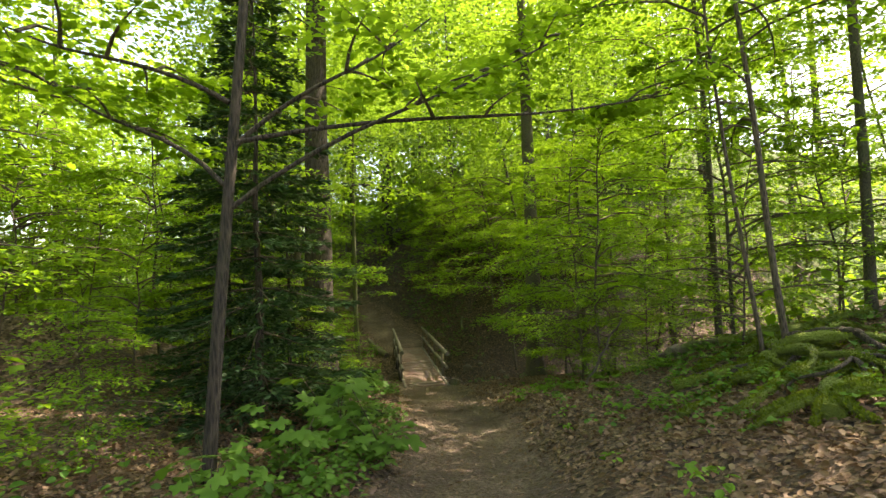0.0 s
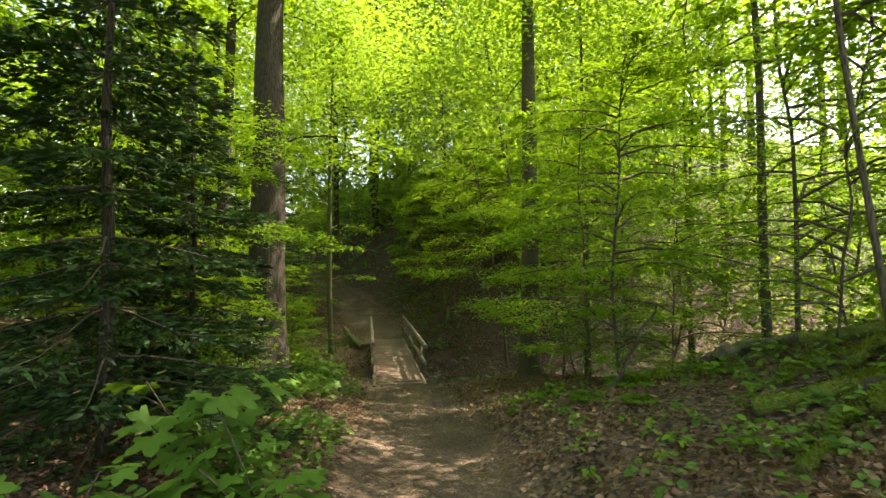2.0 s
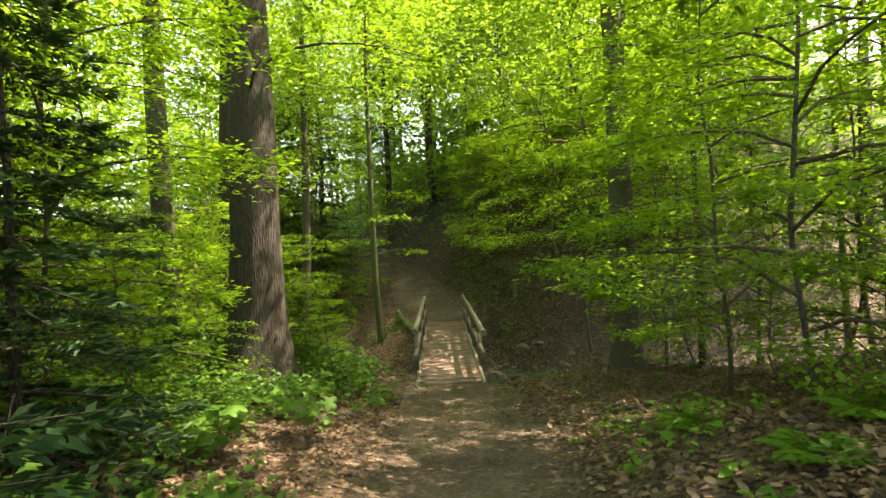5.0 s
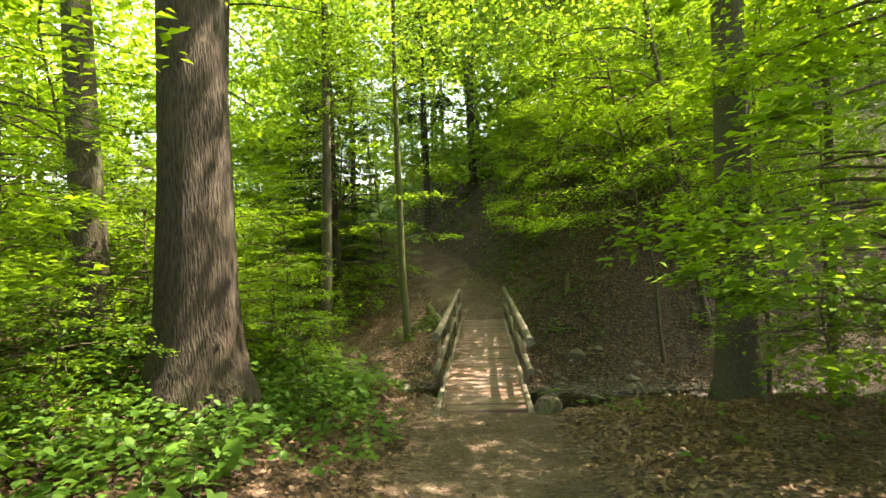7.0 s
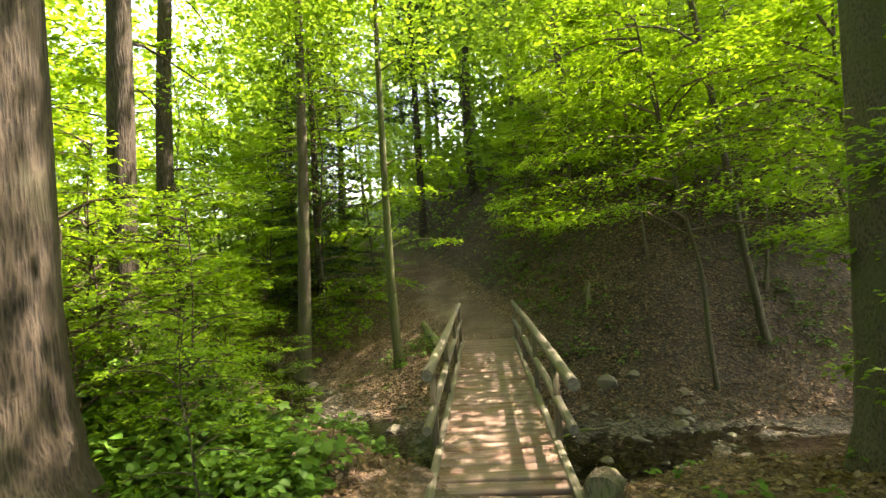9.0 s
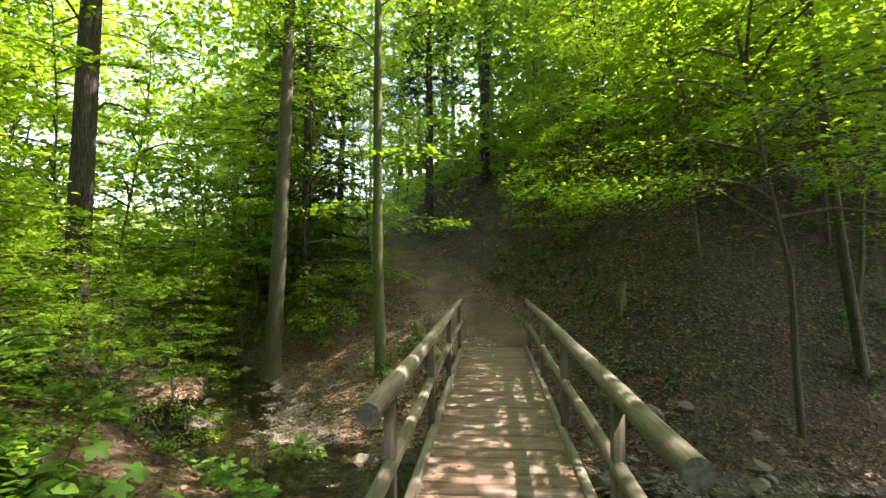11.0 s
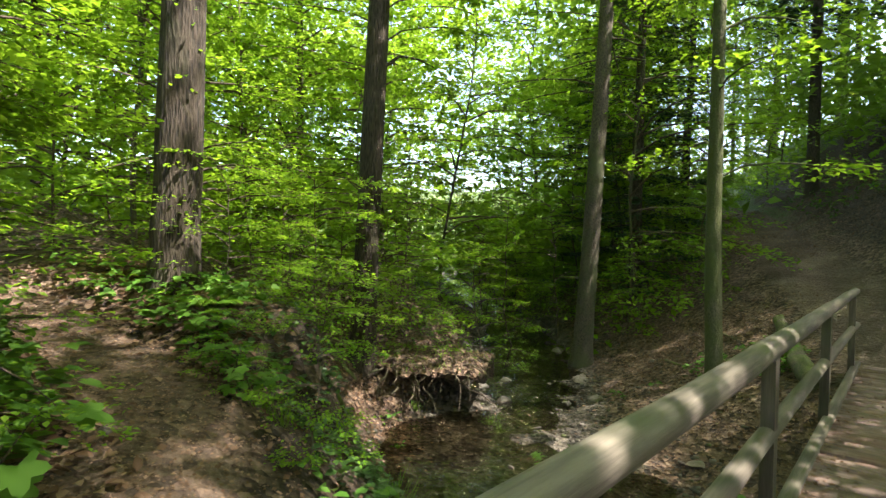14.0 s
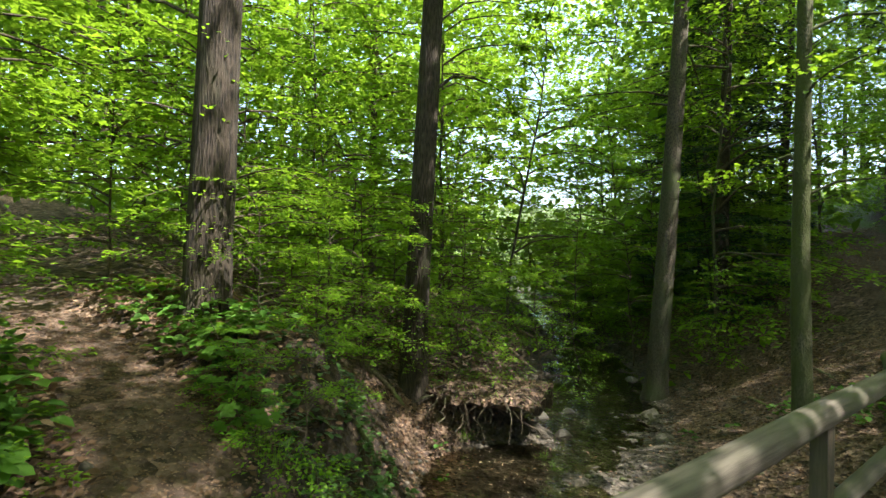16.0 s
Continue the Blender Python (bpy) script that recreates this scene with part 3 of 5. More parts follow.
def conifer(name, label, seed, tall, radius, crown_from, reach, whorls, needles=900, leaf=0.09):
    """A spruce: whorls of drooping boughs, each a fan of short needled twigs."""
    r = np.random.default_rng(seed)
    ob = thing(name, label, "tree")
    chunks, line, rad = trunk_chunks(tall, radius, (0, 0), 0.02, seed, 10, 0.3, 0.08)
    link_mesh("trunk", chunks, BARK_ROUGH, ob)
    wood, found = [], []
    for k in range(whorls):
        q = (k + 0.5 * r.random()) / whorls
        z = crown_from + (tall - crown_from) * q
        for b in range(5):
            az = b * 1.257 + k * 0.7 + r.normal() * 0.2
            length = reach * (1 - q) ** 0.8 * r.uniform(0.7, 1.1) + 0.15
            way = np.array([math.cos(az), math.sin(az), 0])
            side = np.array([-way[1], way[0], 0])
            s = np.linspace(0, 1, 5)[:, None]
            bough = np.array([0, 0, z]) + way * s * length + np.array([0, 0, 1]) * (0.1 * s - 0.45 * s ** 1.5 + 0.18 * s ** 4) * length
            wood += tube(bough, np.linspace(0.014, 0.003, 5), 4)
            n = max(12, int(needles * length / reach / 5))
            u = r.uniform(0.12, 1, n)
            v = r.choice([-1, 1], n) * r.random(n) ** 0.8
            pos = np.stack([np.interp(u, s[:, 0], bough[:, c]) for c in range(3)], 1)
            half = 0.33 * length * (1.05 - u) + 0.08
            pos += side * (v * half)[:, None] + way * (np.abs(v) * half * 0.6)[:, None]
            pos[:, 2] -= np.abs(v) * half * 0.25 + r.random(n) * 0.05
            found.append((pos, way + side * (np.sign(v) * 0.9)[:, None] + r.normal(size=(n, 3)) * 0.3, np.array([0, 0, 1.0]) + r.normal(size=(n, 3)) * 0.5, leaf * r.uniform(0.7, 1.5, n)))
    tagged(link_mesh("boughwork", wood, TWIG, ob), kind="stuff")
    tagged(link_mesh("crown", [leaves(*(np.concatenate(c) for c in zip(*found)), 0.3)], NEEDLE, ob, False), kind="stuff")
    return ob


def stand(ob, x, y, turn=0.0, size=1.0, sink=0.03):
    ob.matrix_world = Matrix.Translation((x, y, float(lie(x, y)) - sink)) @ Matrix.Rotation(turn, 4, "Z") @ Matrix.Scale(size, 4)
    return ob


def again(ob, x, y, turn=0.0, size=1.0, sink=0.03):
    return copy_thing(ob, Matrix.Translation((x, y, float(lie(x, y)) - sink)) @ Matrix.Rotation(turn, 4, "Z") @ Matrix.Scale(size / ob.scale[0], 4))


# The trees beside the way, each with its seed, height, trunk radius, crown start, branches, reach and leaves to a branch.
maple = broadleaf("young_maple", "slim young maple with long arching branches beside the path", 11, 9, 0.062, 4.6, 12, 2.2, 200, 0.11, True, (0.075, 0), BARK_ROUGH, 0.05, 0.3, 0.5, 0.02, 0.3, None, True)
r = np.random.default_rng(5)
found = []
for z, reach_x, lift, back in ((2.35, 3.2, 1.6, -0.2), (2.95, 3.9, 0.35, -0.2), (2.85, 1.75, 1.1, -0.2), (2.6, -1.6, 1.0, 0.3), (3.3, -1.8, 0.6, -0.2)):
    q = np.linspace(0, 1, 10)
    bend = np.stack([0.075 * z + reach_x * q, back * q + 0.04 * np.sin(q * 9), z - 0.1 + lift * q ** 0.85 + 0.04 * np.sin(q * 7)], 1)
    link_mesh("limb", tube(bend, np.linspace(0.024, 0.006, 10), 8, 0.04), BARK_ROUGH, maple)
    for k in range(7):
        u = r.uniform(0.3, 1)
        root = np.array([np.interp(u, q, bend[:, c]) for c in range(3)])
        w, f = spray(r, root, math.pi / 2 * r.choice([-1, 1]) + r.normal() * 0.5 + (0 if reach_x > 0 else math.pi), r.uniform(0.5, 1.1), 0.1, 60, 0.1, 0.5, True)
        found.append(f)
        link_mesh("twig", w, TWIG, maple)
tagged(link_mesh("leaf_sprays", [leaves(*(np.concatenate(c) for c in zip(*found)), 0.75, True)], LEAF, maple), kind="stuff")
stand(maple, -2.82, -20.6)
stand(broadleaf("forked_sapling", "slender leaning sapling on the mossy bank", 12, 10, 0.05, 3.0, 16, 2.2, 220, 0.11, True, (-0.125, 0), TWIG, limbs=True, roof=True), 3.98, -18.7)
stand(broadleaf("forked_sapling", "thin second stem of leafy sapling on the bank", 22, 9, 0.035, 3.0, 14, 2.0, 220, 0.11, True, (-0.05, 0.02), TWIG, limbs=True), 3.72, -18.6)
stand(broadleaf("oak_tree", "stout dark oak with a flared foot beside the path", 13, 20, 0.41, 3.4, 14, 2.4, 220, 0.1, True, (0.02, 0), BARK_ROUGH, 0.3, bend=0.02, flare=1.0, limbs=True, roof=True), -2.95, -10.8)
stand(broadleaf("beech_tree", "dark smooth-barked beech at the brook's edge", 14, 19, 0.27, 3.2, 16, 3.0, 240, 0.1, True, (0.015, 0), BARK, 0.3, bend=0.02, flare=0.8, limbs=True, roof=0.6), 3.45, -8.6)
stand(broadleaf("beech_tree", "sunlit beech trunk among undergrowth on the bank", 15, 19, 0.2, 4.0, 14, 2.6, 220, 0.11, False, (0.01, 0), BARK, limbs=True, roof=True), -4.65, -9.9)
stand(broadleaf("mossy_tree", "slim moss-grown tree leaning over the leafy slope", 16, 14, 0.125, 2.6, 18, 2.0, 150, 0.1, True, (-0.02, 0.0), BARK_MOSSY, 0.25, bend=0.08, limbs=True, roof=1.85), -2.25, 0.0)
stand(broadleaf("leaning_tree", "tall rough-barked tree leaning at the water's edge", 17, 20, 0.21, 5.0, 16, 2.6, 190, 0.11, False, (0.045, 0.0), BARK, flare=0.9, limbs=True, roof=True), -5.5, 2.3)
stand(broadleaf("ivy_tree", "tall ivy-clad tree on the brook's bank", 18, 20, 0.2, 4.0, 16, 2.6, 220, 0.11, False, (0.05, 0.0), BARK_ROUGH, limbs=True, roof=True), -6.5, -3.0)
stand(broadleaf("beech_tree", "thick grey tree trunk on the bank above the path", 19, 20, 0.2, 4.0, 16, 2.6, 220, 0.11, False, (0.03, 0.0), BARK_ROUGH, flare=0.35, limbs=True, roof=True), -4.95, -6.5)
stand(conifer("spruce_tree", "dark spruce with hanging boughs beside the brook", 20, 16, 0.2, 0.8, 2.5, 28, 1500, 0.12), -6.2, 7.0)
stand(conifer("spruce_tree", "tall dark spruce above the climbing path", 23, 22, 0.22, 6.0, 2.4, 26, 1200, 0.14), -2.9, 14.5)

# Maples added at the edge of view; their crowns keep sun off paths and deck.
for k, (x, y, high, tilt) in enumerate(((5.7, -6.9, 0, (0, 0)), (6.1, -14.0, 1, (0, 0)), (5.6, -21.6, 0.95, (0, 0)), (6.5, -17.4, 0.9, (0, 0)), (5.9, -1.6, 0.45, (-0.19, -0.12)), (9.3, -6.6, 0.9, (0, 0)))):
    stand(broadleaf("shade_maple", "slim tall maple with a high crown, added to block sun", 24 + k, 16, 0.09, 4.0, 12, 2.6, 220, 0.11, False, tilt, BARK, limbs=True, roof=high), x, y)

# Young spruces left of the first stretch.
young = stand(conifer("young_spruce", "dense dark young spruce beside the path", 21, 6.5, 0.07, 0.2, 1.5, 19, 1500, 0.1), -3.0, -17.6)
tagged(young, group="young spruces")
for x, y, turn, size in ((-3.9, -15.7, 1.3, 0.85), (-2.9, -15.6, 2.6, 0.7)):
    again(young, x, y, turn, size)

# Understorey of young beeches, slender trees and tall forest trees, in a few builds each.
small = [broadleaf("beech_sapling", "young beech with flat layers of fresh green leaves", 30 + k, 4.0 + k * 0.8, 0.022 + 0.005 * k, 0.4, 22, 1.8, 120, 0.108, False, (0.06, 0.03 * k), TWIG, 0.2, 0.3, 0.5, 0.12) for k in range(3)]
wide_tree = [broadleaf("understorey_tree", "slender understorey tree with layered green foliage", 40 + k, 8.5 + k, 0.05, 0.9, 28, 3.0, 190, 0.138, False, (0.03, -0.03 * k), BARK, 0.2, 0.3, 0.55, 0.15) for k in range(3)]
fine_tree = [broadleaf("understorey_tree", "slender young beech with flat layered sprays of leaves", 45 + k, 7.5 + k, 0.045, 0.8, 32, 2.8, 500, 0.095, False, (0.03, -0.03 * k), BARK, 0.2, 0.3, 0.5, 0.15) for k in range(2)]
over_tree = [broadleaf("overhanging_beech", "slim beech with long flat sprays of leaves above the brook", 47 + k, 8.0 + k, 0.06, 3.0, 26, 3.3, 420, 0.095, False, (-0.05, -0.02 * k), BARK, 0.3, 0.3, 0.42, 0.12) for k in range(2)]
tall_tree = [broadleaf("forest_tree", "tall forest tree with a bare trunk and high crown", 50 + k, 22 + 2 * k, 0.17 + 0.03 * k, 7.0, 36, 3.8, 165, 0.2, False, (0.01, 0.01 * k), (BARK, BARK_ROUGH, BARK)[k], 0.2, 0.2, 0.6, 0.1, 0.5, LEAF_FAR) for k in range(3)]
taken = [(-2.8, -20.6), (3.9, -18.7), (-2.95, -10.8), (3.2, -8.6), (-5, -9.9), (-2.25, 0), (-5.5, 2.3), (-6.5, -3), (-4.95, -6.5), (-6.2, 7), (-2.9, 14.5), (5.7, -6.9), (6.1, -14), (5.6, -21.6), (6.5, -17.4), (5.9, -1.6), (9.3, -6.6)]


def off_valley(x, y):
    """Distance from the middle of the open valley up the brook, and how far up it."""
    return np.abs(0.764 * x + 0.645 * (y + 8)), -0.645 * x + 0.764 * (y + 8)


def in_valley(x, y, half):
    across, up = off_valley(x, y)
    return (across < half) & (up > 11.5)


def plant(ob, x, y, turn, size, group):
    taken.append((x, y))
    if ob.get("group"):
        return again(ob, x, y, turn, size)
    return stand(tagged(ob, group=group), x, y, turn, size)


def scatter(kinds, count, x0, x1, y0, y1, seed, apart, off_path, off_water, sizes, group):
    """Copies of trees over a stretch of ground, clear of paths, water and each other."""
    r = np.random.default_rng(seed)
    made = tries = 0
    while made < count and tries < 4000:
        tries += 1
        x, y = r.uniform(x0, x1), r.uniform(y0, y1)
        if path_width(np.array([x]), np.array([y]))[0] < off_path or off_line(np.array([x]), np.array([y]), STREAM)[0] < off_water:
            continue
        if abs(x) < off_path and -9.5 < y < 1:
            continue
        # the valley stays open where the brook comes from
        if in_valley(x, y, 1.0 if kinds is small else 1.7 if kinds is wide_tree else 3.6):
            continue
        if any((x - a) ** 2 + (y - b) ** 2 < apart ** 2 for a, b in taken):
            continue
        plant(kinds[made % len(kinds)], x, y, r.random() * 6.28, r.uniform(*sizes), group)
        made += 1


for k, (x, y, size) in enumerate(((3.3, -14.2, 0.75), (3.7, -11.9, 0.8), (6.2, -8.2, 0.9), (-4.1, -13.6, 0.75), (-6.2, -12.3, 0.9),
                                  (-8.2, -5.6, 0.9), (-8.6, -0.6, 0.85), (-10.5, 3.4, 1.0), (-4.6, 9.6, 0.8), (6.8, 0.8, 0.9), (5.4, -15.5, 0.9), (4.4, 7.5, 0.9), (5.6, 2.2, 0.9))):
    plant(fine_tree[k % 2] if abs(x) < 6.3 and y < 3 else wide_tree[k % 3], x, y, k * 2.1, size, "understorey trees")
for k, (x, y, size) in enumerate(((4.4, -2.6, 0.95), (5.8, -4.6, 1.0), (4.2, 0.6, 0.85), (3.1, 4.4, 0.8), (6.4, -0.6, 0.9))):
    plant(over_tree[k % 2], x, y, k * 2.3, size, "overhanging beeches")
for k, (x, y, size) in enumerate(((-6.3, -2.35, 0.45), (-6.0, -4.7, 0.55), (-3.4, -8.75, 0.5), (-3.9, -8.6, 0.55), (-2.9, -8.9, 0.5), (-2.4, -9.2, 0.42), (-4.7, -6.0, 0.36), (-3.15, -8.5, 0.36), (-2.75, -8.35, 0.3), (-5.5, -5.4, 0.5), (-6.3, -4.0, 0.55), (-5.7, -6.3, 0.55), (-6.9, -3.2, 0.6), (-7.6, -1.2, 0.65), (-6.6, 0.0, 0.5), (-4.9, -8.9, 0.7), (-3.2, -9.5, 0.6), (-1.9, -10.2, 0.28), (-3.2, -12.4, 0.35), (-2.6, -6.75, 0.22), (-6.9, -1.5, 0.5), (-3.3, -6.75, 0.15), (-3.6, -8.35, 0.5), (-3.7, -23.2, 0.5), (-4.4, -22.0, 0.55), (-5.3, -21.0, 0.6), (-5.6, -23.0, 0.6), (-3.9, -20.2, 0.4), (-7.4, 4.8, 0.8), (-8.6, 7.4, 0.9), (-6.2, -8.9, 0.8), (-5.9, -5.9, 0.6), (-7.3, -2.0, 0.7), (2.4, 3.2, 0.4),
                                  (-4.1, -11.9, 0.5), (-7.6, 3.0, 0.7), (-4.9, 3.6, 0.55), (-4.0, 5.0, 0.6), (4.6, -9.2, 0.7), (5.0, -11.0, 0.8), (-6.6, -7.0, 0.6), (-4.5, -5.75, 0.2), (-9.6, 6.7, 0.6), (-10.6, 5.6, 0.7), (-11.4, 8.3, 0.75), (-12.4, 7.6, 0.8), (-13.2, 9.6, 0.9), (-14.4, 9.2, 0.9))):
    plant(small[k % 3], x, y, k * 1.7, size, "young beeches")
scatter(small, 7, -9, -2.8, -15.5, -11.5, 1, 1.2, 3.2, 0, (0.5, 0.9), "young beeches")
scatter(small, 9, 3.2, 9, -19, -10, 2, 1.2, 3.8, 0, (0.7, 1.2), "young beeches")
scatter(small, 9, 4.5, 10, -1.0, 7, 3, 1.2, 2.5, 2.6, (0.7, 1.1), "young beeches")
scatter(small, 10, -12, -5, -6.5, 12, 4, 1.2, 2.2, 2.0, (0.6, 1.0), "young beeches")
scatter(wide_tree, 6, 4.5, 12, -20, -9, 5, 1.8, 4.5, 0, (0.8, 1.2), "understorey trees")
scatter(wide_tree, 10, 4, 16, 4, 22, 6, 1.8, 4.0, 3.2, (0.8, 1.2), "understorey trees")
scatter(wide_tree, 6, -11, -5, 4, 13, 15, 1.6, 2.4, 2.0, (0.7, 1.0), "understorey trees")
scatter(wide_tree, 10, -17, -7.5, 3, 16, 16, 1.5, 2.4, 1.8, (0.9, 1.3), "understorey trees")
scatter(wide_tree, 13, -18, -7, -14, 4, 7, 1.8, 3.2, 2.6, (0.8, 1.2), "understorey trees")
scatter(wide_tree, 15, -18, -3, 6, 28, 8, 2.0, 2.6, 2.6, (0.8, 1.2), "understorey trees")
scatter(wide_tree, 5, -12, -6.5, -24, -15, 9, 1.8, 4.0, 3.0, (0.8, 1.2), "understorey trees")
# Those with x above 0 are added as shade trees on the right slope.
for k, (x, y, size) in enumerate(((9.2, 6.5, 0.9), (3.6, 8.4, 0.8), (7.0, 10.6, 0.9), (1.9, 12.5, 0.85), (14.5, -1.0, 0.95), (15.6, -5.2, 0.8), (13.0, 4.5, 0.9), (-11.5, 9.5, 0.8), (-14.5, 7.0, 0.9), (-8.8, 11.5, 0.8), (-17, 16.5, 0.9), (-12.8, 3.2, 0.75), (-16.2, 2.6, 0.9), (-6.9, 13.6, 0.85))):
    if not in_valley(x, y, 4.6):
        plant(tall_tree[k % 3], x, y, k * 1.3, size, "forest trees")
scatter(small, 26, 1.4, 10, 3.0, 14, 14, 0.9, 2.4, 3, (0.55, 0.95), "young beeches")
scatter(tall_tree, 26, -30, 28, 9, 50, 10, 2.6, 3.0, 3.5, (0.85, 1.2), "forest trees")
scatter(tall_tree, 14, -30, -9, -26, 12, 11, 2.6, 3.5, 3.5, (0.85, 1.2), "forest trees")
scatter(tall_tree, 5, 12, 26, -26, 8, 12, 2.6, 3.5, 3.5, (0.85, 1.2), "forest trees")
scatter(tall_tree, 5, -16, 16, -44, -29, 13, 4.0, 3.5, 3.5, (0.85, 1.2), "forest trees")

# Far woods all round: leaf masses in rising clumps.
r = np.random.default_rng(99)
hubs = []
while len(hubs) < 1250:
    a, d = (r.uniform(-1.95, 0.75) if r.random() < 0.88 else r.random() * 6.28), 19 + 44 * r.random() ** 1.4
    x, y = d * math.sin(a), -6 + d * math.cos(a)
    if off_line(np.array([x]), np.array([y]), STREAM)[0] < 1.1 + d * 0.025 and y > 6 and r.random() < 0.9:
        continue
    if path_width(np.array([x]), np.array([y]))[0] < 3 or off_line(np.array([x]), np.array([y]), PATH_NEAR)[0] < 9:
        continue
    if in_valley(x, y, 1.3) and r.random() < 0.85:
        continue
    hubs.append((x, y, float(height(x, y)) + 20 * r.random() ** 1.4))
hubs = np.array(hubs)
n = 190000
pick = r.integers(0, len(hubs), n)
at = hubs[pick] + r.normal(size=(n, 3)) * [1.7, 1.7, 0.55]
far_woods = link_mesh("far_woods", [leaves(at, r.normal(size=(n, 3)) * [1, 1, 0.35], np.array([0, 0, 1.0]) + r.normal(size=(n, 3)) * 0.5, r.uniform(0.28, 0.58, n), 0.7)], LEAF_FAR, None, False)
tagged(far_woods, "sunlit green foliage of the surrounding woods", "woods", kind="stuff")

# Low shrubs over the outlying forest floor.
r = np.random.default_rng(98)
n = 26000
hub = np.stack([r.uniform(-34, 26, 1500), r.uniform(-30, 40, 1500)], 1)
away = np.hypot(hub[:, 0] + 1, (hub[:, 1] + 8) * 0.7) > 8.5
away &= off_line(hub[:, 0], hub[:, 1], PATH_NEAR) > 4
hub = hub[away & (path_width(hub[:, 0], hub[:, 1]) > 2.4) & (off_line(hub[:, 0], hub[:, 1], STREAM) > 1.9)]
xy = hub[r.integers(0, len(hub), n)] + r.normal(size=(n, 2)) * 0.5
at = np.c_[xy, lie(xy[:, 0], xy[:, 1]) + 0.1 + 0.9 * r.random(n) ** 1.5]
tagged(link_mesh("forest_shrubs", [leaves(at, r.normal(size=(n, 3)) * [1, 1, 0.35], np.array([0, 0, 1.0]) + r.normal(size=(n, 3)) * 0.4, r.uniform(0.12, 0.26, n), 0.68)], LEAF, None, False), "low green shrub growth on the forest floor", "shrubs", kind="stuff")


# ---- ground cover ----
def cover(count, x0, x1, y0, y1, seed, want):
    """Random places on a stretch of ground, kept by the chance that want(x, y) gives."""
    r = np.random.default_rng(seed)
    x, y = r.uniform(x0, x1, count), r.uniform(y0, y1, count)
    keep = r.random(count) < want(x, y)
    x, y = x[keep], y[keep]
    return r, np.c_[x, y, lie(x, y)]


def on_deck(x, y):
    return (np.abs(x) < 0.75) & (y > -9) & (y < 0.15)


def slope_up(p):
    e = 0.12
    return unit(np.c_[lie(p[:, 0] - e, p[:, 1]) - lie(p[:, 0] + e, p[:, 1]), lie(p[:, 0], p[:, 1] - e) - lie(p[:, 0], p[:, 1] + e), np.full(len(p), 2 * e)])


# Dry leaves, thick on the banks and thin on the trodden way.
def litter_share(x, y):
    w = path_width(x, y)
    return np.where(on_deck(x, y), 0, np.clip(np.maximum(w - 0.75, np.where(x < -1.7, np.clip(off_line(x, y, PATH_SIDE) * 0.4 - 0.12, 0, 1), 0)), 0.04, 1) * np.clip(off_line(x, y, STREAM) - 1.0, 0.06, 1) * np.clip(0.75 + 0.35 * ripple(x, y, 1.6, 8), 0.15, 1) * (1 - 0.5 * bare_bank(x, y)) * (1 - 0.93 * shaded_bank(x, y)))


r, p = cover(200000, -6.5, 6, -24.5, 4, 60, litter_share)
p = np.vstack([p, cover(34000, -6.5, -1.2, -9, -3, 64, lambda x, y: np.clip(off_line(x, y, STREAM) - 1.2, 0.05, 1) * np.clip(off_line(x, y, PATH_SIDE) * 1.5 - 0.4, 0.02, 1) * (lie(x, y) > -0.95) * (1 - 0.93 * shaded_bank(x, y)))[1]])
p = np.vstack([p, cover(50000, -9, 6, 7, 18, 63, lambda x, y: litter_share(x, y) * (off_line(x, y, PATH_FAR) < 5) + 0.02)[1]])
up = slope_up(p) + r.normal(size=p.shape) * 0.35
dry = link_mesh("leaf_litter", [leaves(p + unit(up) * 0.012, r.normal(size=p.shape) * [1, 1, 0.2], up, r.uniform(0.025, 0.07, len(p)), 0.62)], LITTER, None, False)
tagged(dry, "brown fallen beech leaves on the forest floor", "leaf litter", kind="stuff")

# Large curled leaves and bark pieces lying loose on the banks.
def coarse_share(x, y):
    w = off_line(x, y, PATH_NEAR)
    return np.where(on_deck(x, y) | (off_line(x, y, STREAM) < 1.6), 0, np.clip((w - 0.75) * 1.6, 0.015, 1) * np.clip(0.6 + 0.5 * ripple(x, y, 1.4, 18), 0.1, 1))


r, p = cover(52000, -4.5, 5.2, -24.5, -7.6, 66, coarse_share)
p = np.vstack([p, cover(17000, 0.7, 7, -3.5, 9, 67, lambda x, y: np.clip(0.45 + 0.5 * ripple(x, y, 1.2, 19), 0.05, 1) * (off_line(x, y, PATH_FAR) > 0.9) * (off_line(x, y, STREAM) > 1.3))[1]])
up = slope_up(p) + r.normal(size=p.shape) * 0.55
tagged(link_mesh("coarse_litter", [leaves(p + unit(up) * 0.022, r.normal(size=p.shape) * [1, 1, 0.35], up, r.uniform(0.038, 0.09, len(p)), 0.58, True)], LITTER_PALE, None, False), "large curled brown leaves lying loose on the banks", "leaf litter", kind="stuff")

# Small scraps on the trodden way.
r, p = cover(60000, -5.5, 2.5, -25.5, -8.9, 62, lambda x, y: np.clip(1.3 - path_width(x, y), 0, 1) * 0.8)
p = np.vstack([p, cover(34000, -6, -0.8, -9.6, -6.2, 65, lambda x, y: np.clip(1.5 - off_line(x, y, PATH_SIDE) / 0.5, 0, 1))[1]])
tagged(link_mesh("path_scraps", [leaves(p + [0, 0, 0.006], r.normal(size=p.shape) * [1, 1, 0.15], slope_up(p) + r.normal(size=p.shape) * 0.25, r.uniform(0.009, 0.03, len(p)), 0.6)], LITTER, None, False), "scraps of dry leaf and bark on the path", "leaf litter", kind="stuff")

